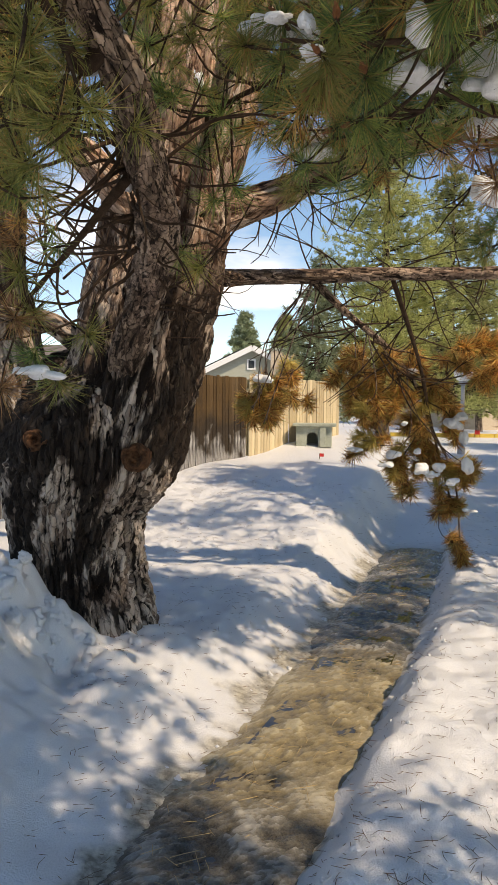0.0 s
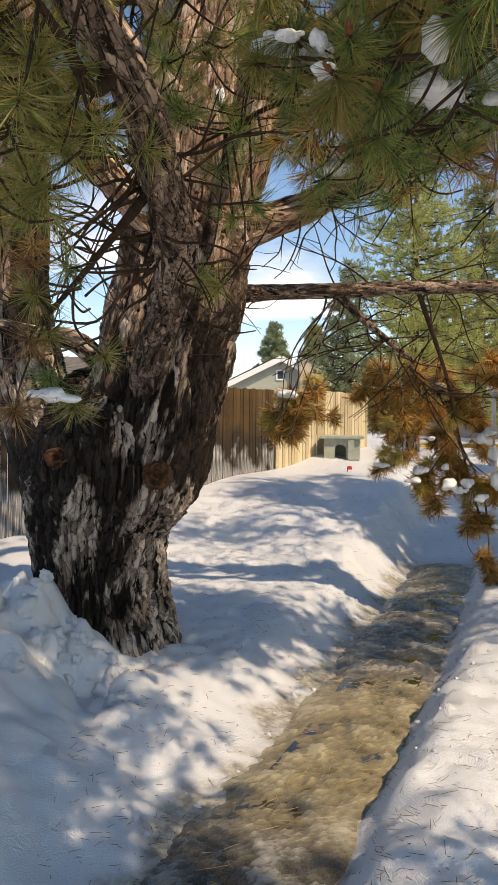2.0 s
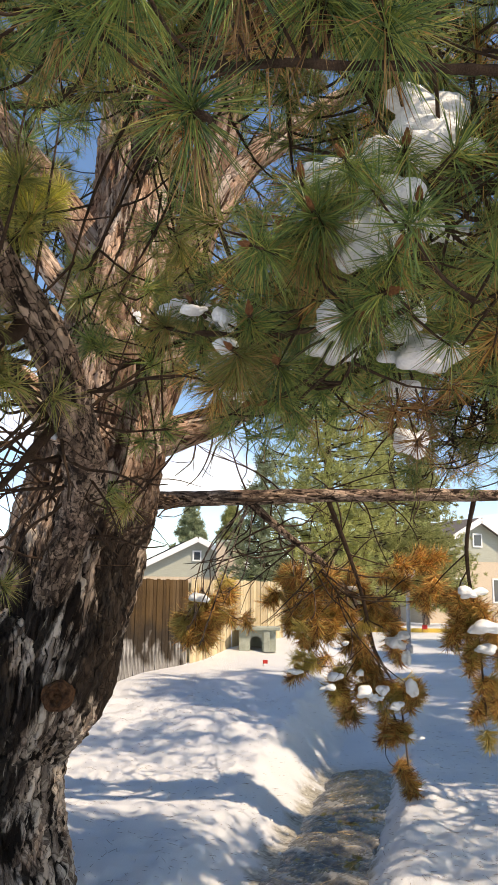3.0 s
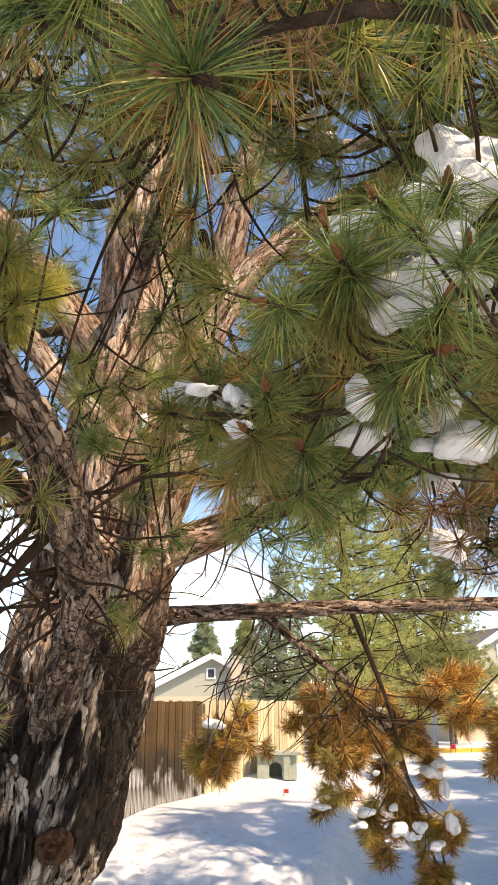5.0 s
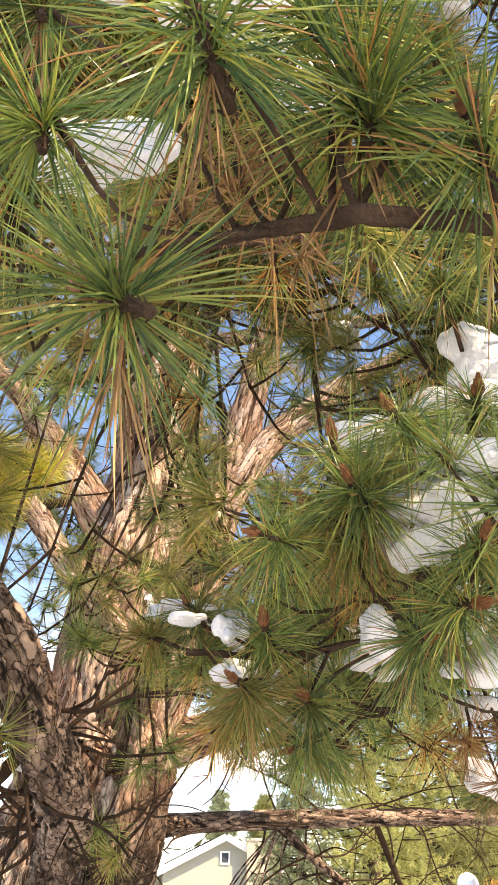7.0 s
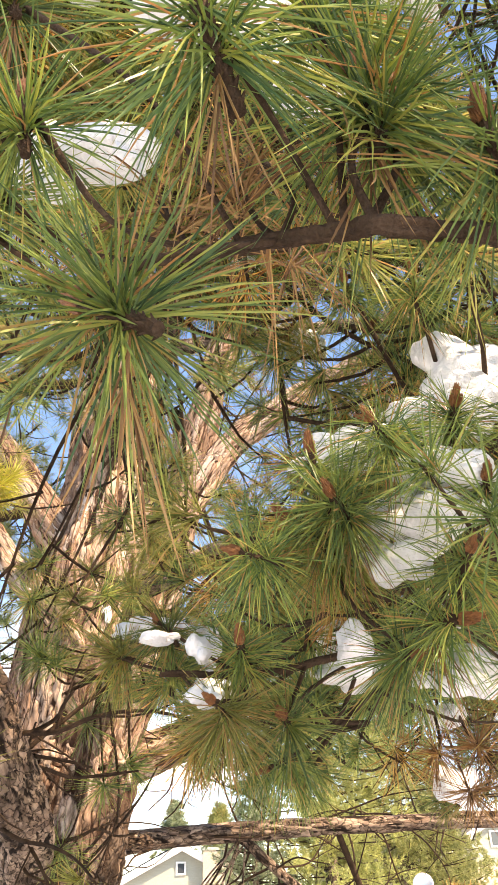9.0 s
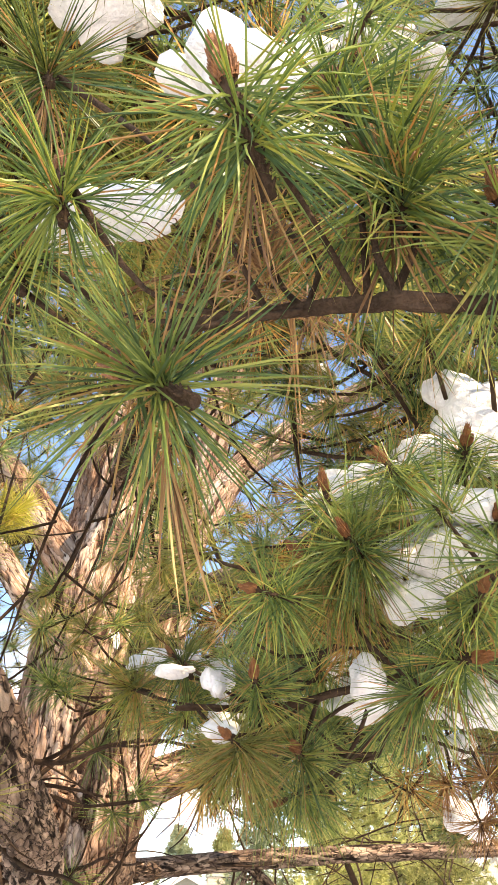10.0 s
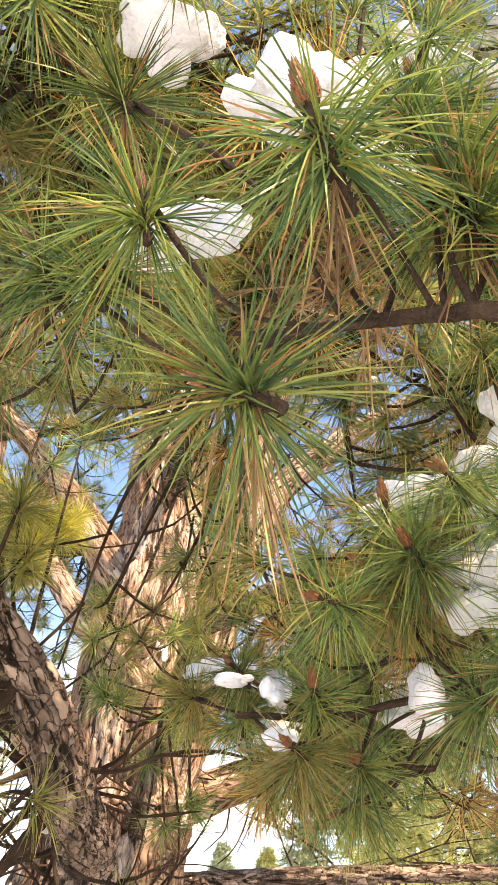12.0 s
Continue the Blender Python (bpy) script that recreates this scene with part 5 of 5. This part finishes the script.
outer = [(-0.40, 0), (-0.16, 0)] + [(-0.16 + 0.13 * (1 - math.cos(math.pi * k / n)), 0.22 + 0.11 * math.sin(math.pi * k / n)) for k in range(n + 1)] + [(0.10, 0), (0.40, 0), (0.40, 0.46), (-0.40, 0.46)]
vs = [bm.verts.new((x, -0.28, z)) for x, z in outer]
face = bm.faces.new(vs)
up = bmesh.ops.extrude_face_region(bm, geom=[face])
bmesh.ops.translate(bm, vec=(0, 0.07, 0), verts=[g for g in up["geom"] if isinstance(g, bmesh.types.BMVert)])
box(bm, -0.40, -0.208, 0, -0.33, 0.32, 0.46), box(bm, 0.33, -0.208, 0, 0.40, 0.32, 0.46), box(bm, -0.33, 0.25, 0, 0.33, 0.32, 0.46)
part("body", bm, CONCRETE, ub)
bm = bmesh.new()
box(bm, -0.48, -0.38, 0.464, 0.50, 0.38, 0.53, 0.012)
part("lid", bm, CONCRETE, ub, "flat overhanging slab lid")
bm = bmesh.new()
box(bm, 0.14, -0.36, 0.0, 0.28, -0.284, 0.462, 0.008)
part("pier", bm, CONCRETE, ub)

# ---- marker flags and tape ----
RED = simple("red_plastic", (0.55, 0.03, 0.03), (0.75, 0.06, 0.05), 9, 0.5)
TAPE = simple("yellow_band", (0.55, 0.36, 0.05), (0.72, 0.52, 0.12), 3, 0.6)
for x, y, s in ((1.42, 12.9, 0.10), (8.66, 32.2, 0.42), (9.95, 32.4, 0.30)):
    z = snow_z(x, y)
    fl = thing("marker_flag", (x, y, z), "small red marker flag on a wire in snow", "flag", "marker flags")
    v, f, wood = tube([(0, 0, -0.2, 0.004 + s * 0.01), (0.0, 0, s * 0.5, 0.004 + s * 0.01), (0, 0, s, 0.003)], 6, 6, (0, 0, 0))
    under("wire", timber("wire", (v, f, wood), TWIG), fl)
    bm = bmesh.new()
    bmesh.ops.create_grid(bm, x_segments=6, y_segments=4, size=0.5, matrix=pose(0.35 * s, 0, 0.72 * s, 90, 0, 0) @ Matrix.Diagonal((0.7 * s, 0.55 * s, 1, 1)))
    for v in bm.verts:
        v.co.y += 0.08 * s * math.sin(v.co.x / s * 7)
    bmesh.ops.solidify(bm, geom=bm.faces[:], thickness=0.004)
    part("cloth", bm, RED, fl)
kb = thing("kerb_band", (6.5, 32.6, 0.0), "low yellow painted kerb edge at the snowfield", "kerb")
for k in range(12):
    bm = bmesh.new()
    box(bm, k * 0.62, 0, -0.1, k * 0.62 + 0.6, 0.16, 0.30, 0.02)
    part("kerb_stone", bm, TAPE, kb)

# ---- lamp post ----
GREY = simple("grey_steel", (0.30, 0.31, 0.33), (0.42, 0.43, 0.45), 9, 0.5, metal=0.4)
GLOBE, gn, gl, gb = material("white_globe", 0.25, 0.5)
gb.inputs["Base Color"].default_value = (0.86, 0.87, 0.86, 1)
gb.inputs["Subsurface Weight"].default_value = 0.2
lp = thing("lamp_post", (6.39, 22.0, 0.12), "grey lamp post with a round white globe", "street lamp")
lp.scale = (0.7, 0.7, 0.7)
v, f, wood = tube([(0, 0, -0.2, 0.16), (0, 0, 0.25, 0.15), (0, 0, 0.32, 0.085), (0, 0, 1.6, 0.08), (0, 0, 2.75, 0.07)], 40, 14, (0, 0, 0))
under("pole", timber("pole", (v, f, wood), GREY), lp)
v, f, wood = tube([(0, 0, 2.72, 0.09), (0, 0, 2.80, 0.17), (0, 0, 2.86, 0.17), (0, 0, 2.90, 0.12)], 14, 16, (0, 0, 0))
under("collar", timber("collar", (v, f, wood), GREY), lp)
bm = bmesh.new()
bmesh.ops.create_uvsphere(bm, u_segments=24, v_segments=16, radius=0.36, matrix=Matrix.Translation((0, 0, 3.2)))
for fc in bm.faces:
    fc.smooth = True
part("globe", bm, GLOBE, lp, "white glass globe")

# ---- houses ----
SIDING = simple("grey_siding", (0.32, 0.33, 0.27), (0.40, 0.41, 0.34), 2, 0.7, (1, 1, 12), 0.3)
BRICK = simple("tan_brick", (0.46, 0.36, 0.26), (0.64, 0.53, 0.40), 3.5, 0.85, (3, 3, 8), 0.5, 0.2, 0.02)
ROOF = simple("roof_shingles", (0.13, 0.11, 0.10), (0.22, 0.19, 0.17), 5, 0.9, (1, 6, 1), 0.4)
PANEL = simple("solar_glass", (0.012, 0.015, 0.025), (0.03, 0.035, 0.05), 4, 0.2, spec=0.6)
TRIM = simple("white_trim", (0.74, 0.74, 0.72), (0.82, 0.82, 0.80), 6, 0.6)
GLASS, an, al, ab = material("window_glass", 0.05, 0.6)
ab.inputs["Base Color"].default_value = (0.05, 0.06, 0.07, 1)


def gable_house(where, turn, wide, deep, eave, ridge, label, brick_to, window, panels):
    """Gable end towards local -y: brick below, siding above, a roof with overhang, trim boards and a small gable window."""
    h = thing("house", where, label, "house")
    h.rotation_euler.z = radians(turn)
    w = wide / 2
    bm = bmesh.new()
    box(bm, -w, 0, -0.5, w, deep, brick_to)
    part("lower_wall", bm, BRICK, h, "tan brick")
    bm = bmesh.new()
    low = [bm.verts.new(p) for p in ((-w + 0.02, 0.02, brick_to + 0.004), (w - 0.02, 0.02, brick_to + 0.004), (w - 0.02, 0.02, eave), (0, 0.02, ridge), (-w + 0.02, 0.02, eave))]
    fc = bm.faces.new(low)
    up = bmesh.ops.extrude_face_region(bm, geom=[fc])
    bmesh.ops.translate(bm, vec=(0, deep - 0.04, 0), verts=[g for g in up["geom"] if isinstance(g, bmesh.types.BMVert)])
    bmesh.ops.recalc_face_normals(bm, faces=bm.faces[:])
    part("upper_wall", bm, SIDING, h, "grey-green lap siding")
    slope = math.atan2(ridge - eave, w)
    run = math.hypot(ridge - eave, w) + 0.45
    for s in (-1, 1):
        bm = bmesh.new()
        m = Matrix.Translation((0, 0, ridge + 0.03)) @ Matrix.Rotation(s * slope, 4, "Y")
        box(bm, min(0, s * run), -0.45, 0.0, max(0, s * run), deep + 0.45, 0.14)
        bmesh.ops.transform(bm, matrix=m, verts=bm.verts[:])
        part("roof_slope", bm, ROOF, h)
        bm = bmesh.new()
        box(bm, min(0, s * run), -0.50, -0.16, max(0, s * run), -0.455, 0.16)
        bmesh.ops.transform(bm, matrix=m, verts=bm.verts[:])
        part("bargeboard", bm, TRIM, h, "white trim board")
        if s < 0 and panels:
            for k in range(4):
                bm = bmesh.new()
                box(bm, -run * 0.85, 0.6 + k * 1.9, 0.18, -run * 0.15, 2.4 + k * 1.9, 0.24)
                bmesh.ops.transform(bm, matrix=m, verts=bm.verts[:])
                part("solar_panel", bm, PANEL, h, "dark solar panel")
    for x, z, ww, hh in window:
        bm = bmesh.new()
        box(bm, x - ww / 2 - 0.09, -0.06, z - hh / 2 - 0.09, x + ww / 2 + 0.09, 0.012, z + hh / 2 + 0.09)
        wd = part("window", bm, TRIM, h, "white window frame")
        bm = bmesh.new()
        box(bm, x - ww / 2, -0.075, z - hh / 2, x + ww / 2, -0.064, z + hh / 2)
        part("pane", bm, GLASS, wd)
    return h


gable_house((1.05, 48.0, 0.2), 6, 6.4, 11.0, 2.9, 4.5, "single-storey house with tan brick, grey-green siding and solar panels", 2.3, [(0.0, 3.55, 0.35, 0.45)], True)
wing = gable_house((-3.6, 52.5, 0.2), 98, 7.0, 9.0, 3.0, 4.6, "low house wing with a dark shingled roof", 2.4, [], False)
ch = thing("chimney", (2.95, 47.4, 0.0), "broad tan brick chimney beside the house", "chimney")
bm = bmesh.new()
box(bm, -0.75, 0, -0.3, 0.75, 0.9, 4.55)
part("chimney_shaft", bm, BRICK, ch)
bm = bmesh.new()
box(bm, -0.82, -0.07, 4.554, 0.82, 0.97, 4.70, 0.02)
part("cap", bm, CONCRETE, ch)
gable_house((16.8, 44.0, 0.2), 20, 7.5, 12.0, 3.6, 5.6, "tan brick house with grey siding beyond the snowfield", 3.3, [(-1.4, 1.7, 1.1, 1.2), (1.6, 1.7, 1.1, 1.2), (0.0, 4.5, 0.5, 0.6)], False)


# ---- trees in the distance ----
def far_tree(where, high, wide, mat, seed, label, base=0.12, dense=18, size=0.19, taper=0.75, count=30, fill=10):
    """A conifer: tapered trunk, tiers of boughs with clumps of needles and gaps between them."""
    r = random.Random(seed)
    t = thing("conifer", where, label, "tree", "trees beyond the fence")
    v, f, wood = tube([(0, 0, -0.3, high * 0.022), (0.02 * high * r.uniform(-1, 1), 0, high * 0.5, high * 0.013), (0, 0, high * 0.98, 0.02)], 24, 10, (0, 0, 0), 0.02, 0.12, seed)
    under("trunk", timber("trunk", (v, f, wood), BARK_LIMB), t)
    boughs, spots = [], []
    for k in range(int(high * dense)):
        u = base + (0.98 - base) * (k + r.random()) / (high * dense)
        a = r.uniform(0, 6.283)
        ln = wide * (1 - u) ** taper * r.uniform(0.55, 1.12) + 0.15
        s = Vector((0, 0, high * u))
        e = s + Vector((math.cos(a) * ln, math.sin(a) * ln, ln * r.uniform(-0.15, 0.35)))
        boughs.append(tube([(*s, 0.03), (*((s + e) / 2 + Vector((0, 0, -0.06 * ln))), 0.018), (*e, 0.008)], 5, 4, (0, 0, 0)))
        for j in range(max(3, int(ln * fill))):
            w = r.uniform(0.25, 1.05)
            p = s.lerp(e, w) + Vector((r.gauss(0, 0.14), r.gauss(0, 0.14), r.gauss(0.03, 0.12))) * (0.5 + 0.35 * ln)
            spots.append((p, (e - s).normalized() + Vector((0, 0, 0.7))))
    tagged(under("bough", timber("bough", joined(boughs), TWIG), t), kind="stuff")
    tagged(under("crown", crown_mesh("crown", spots, count, size, 0.024 * size / 0.34, mat, seed * 7, 0.2, 1.8, 0.16, 1), t), kind="stuff")
    return t


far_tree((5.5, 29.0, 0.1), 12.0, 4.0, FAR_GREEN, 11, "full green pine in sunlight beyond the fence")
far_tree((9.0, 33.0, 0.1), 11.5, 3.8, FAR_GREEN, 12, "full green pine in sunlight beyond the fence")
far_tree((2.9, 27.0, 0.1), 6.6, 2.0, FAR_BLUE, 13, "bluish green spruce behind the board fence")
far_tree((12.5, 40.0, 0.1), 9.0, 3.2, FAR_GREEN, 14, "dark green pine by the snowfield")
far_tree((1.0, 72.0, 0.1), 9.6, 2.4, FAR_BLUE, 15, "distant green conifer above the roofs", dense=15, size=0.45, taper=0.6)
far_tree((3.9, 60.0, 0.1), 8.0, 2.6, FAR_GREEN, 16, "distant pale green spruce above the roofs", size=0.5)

# unseen pines added beside the snowfield to cast its shade
for k, (x, y, h, w) in enumerate(((6.25, 5.65, 9.4, 2.0), (7.2, 6.5, 9.4, 2.1), (8.8, 8.0, 8.2, 2.0), (9.4, 11.8, 9.0, 2.6), (11.0, 16.5, 9.5, 2.8), (13.0, 13.0, 10.0, 3.0), (11.3, 9.2, 10.0, 2.6), (15.0, 18.0, 10.0, 3.0), (13.5, 22.0, 9.0, 2.8))):
    far_tree((x, y, 0.0), h, w, FAR_GREEN, 31 + k, "full green pine added out of view to shade the snowfield", dense=8, size=0.60, taper=0.42, count=11, fill=7)


# ---- litter on the snow ----
def litter(name, spots, mat, wide, label, rough=0.02):
    r = random.Random(77)
    verts, faces = [], []
    for x, y, z, ln in spots:
        a = r.uniform(0, 6.283)
        d, sd = Vector((math.cos(a), math.sin(a), r.gauss(0, 0.12))), Vector((-math.sin(a), math.cos(a), 0))
        c = Vector((x, y, z + 0.003))
        bend = sd * r.gauss(0, 0.16) * ln
        i = len(verts)
        for u in (-0.5, 0.0, 0.5):
            m = c + d * (u * ln) + bend * (u * u)
            w = wide * (1 - 0.5 * abs(u))
            verts += [m - sd * w, m + sd * w, m + Vector((0, 0, w * 1.4))]
        for h in (i, i + 3):
            faces += [(h + j, h + (j + 1) % 3, h + 3 + (j + 1) % 3, h + 3 + j) for j in range(3)]
    return tagged(new(name, mesh_of(name, verts, faces, mat)), label, "needles", kind="stuff")


LITTER = simple("litter", (0.06, 0.035, 0.02), (0.22, 0.12, 0.06), 20, 0.8)
STRAW = simple("straw", (0.34, 0.22, 0.09), (0.52, 0.38, 0.17), 20, 0.7)
r = random.Random(8)
rows = []
for k in range(5000):
    y = 1.8 + 9.0 * r.random() ** 1.5
    x = r.uniform(-1.6, 3.4) * (0.4 + 0.09 * y) + 0.1 * y
    rows.append((x, y, snow_z(x, y), 0.012 + 0.085 * r.random() ** 1.8))
litter("fallen_needle", rows, LITTER, 0.0011, "brown fallen pine needles scattered on snow")
rows = []
for k in range(260):
    y = r.uniform(1.9, 9.0)
    x = float(track_x(y)) + r.gauss(0, 0.2)
    if abs(x - float(track_x(y))) < 0.34:
        rows.append((x, y, -0.190, r.uniform(0.05, 0.13)))
litter("wet_straw", rows, STRAW, 0.0012, "straw-coloured pine needles lying in slush")
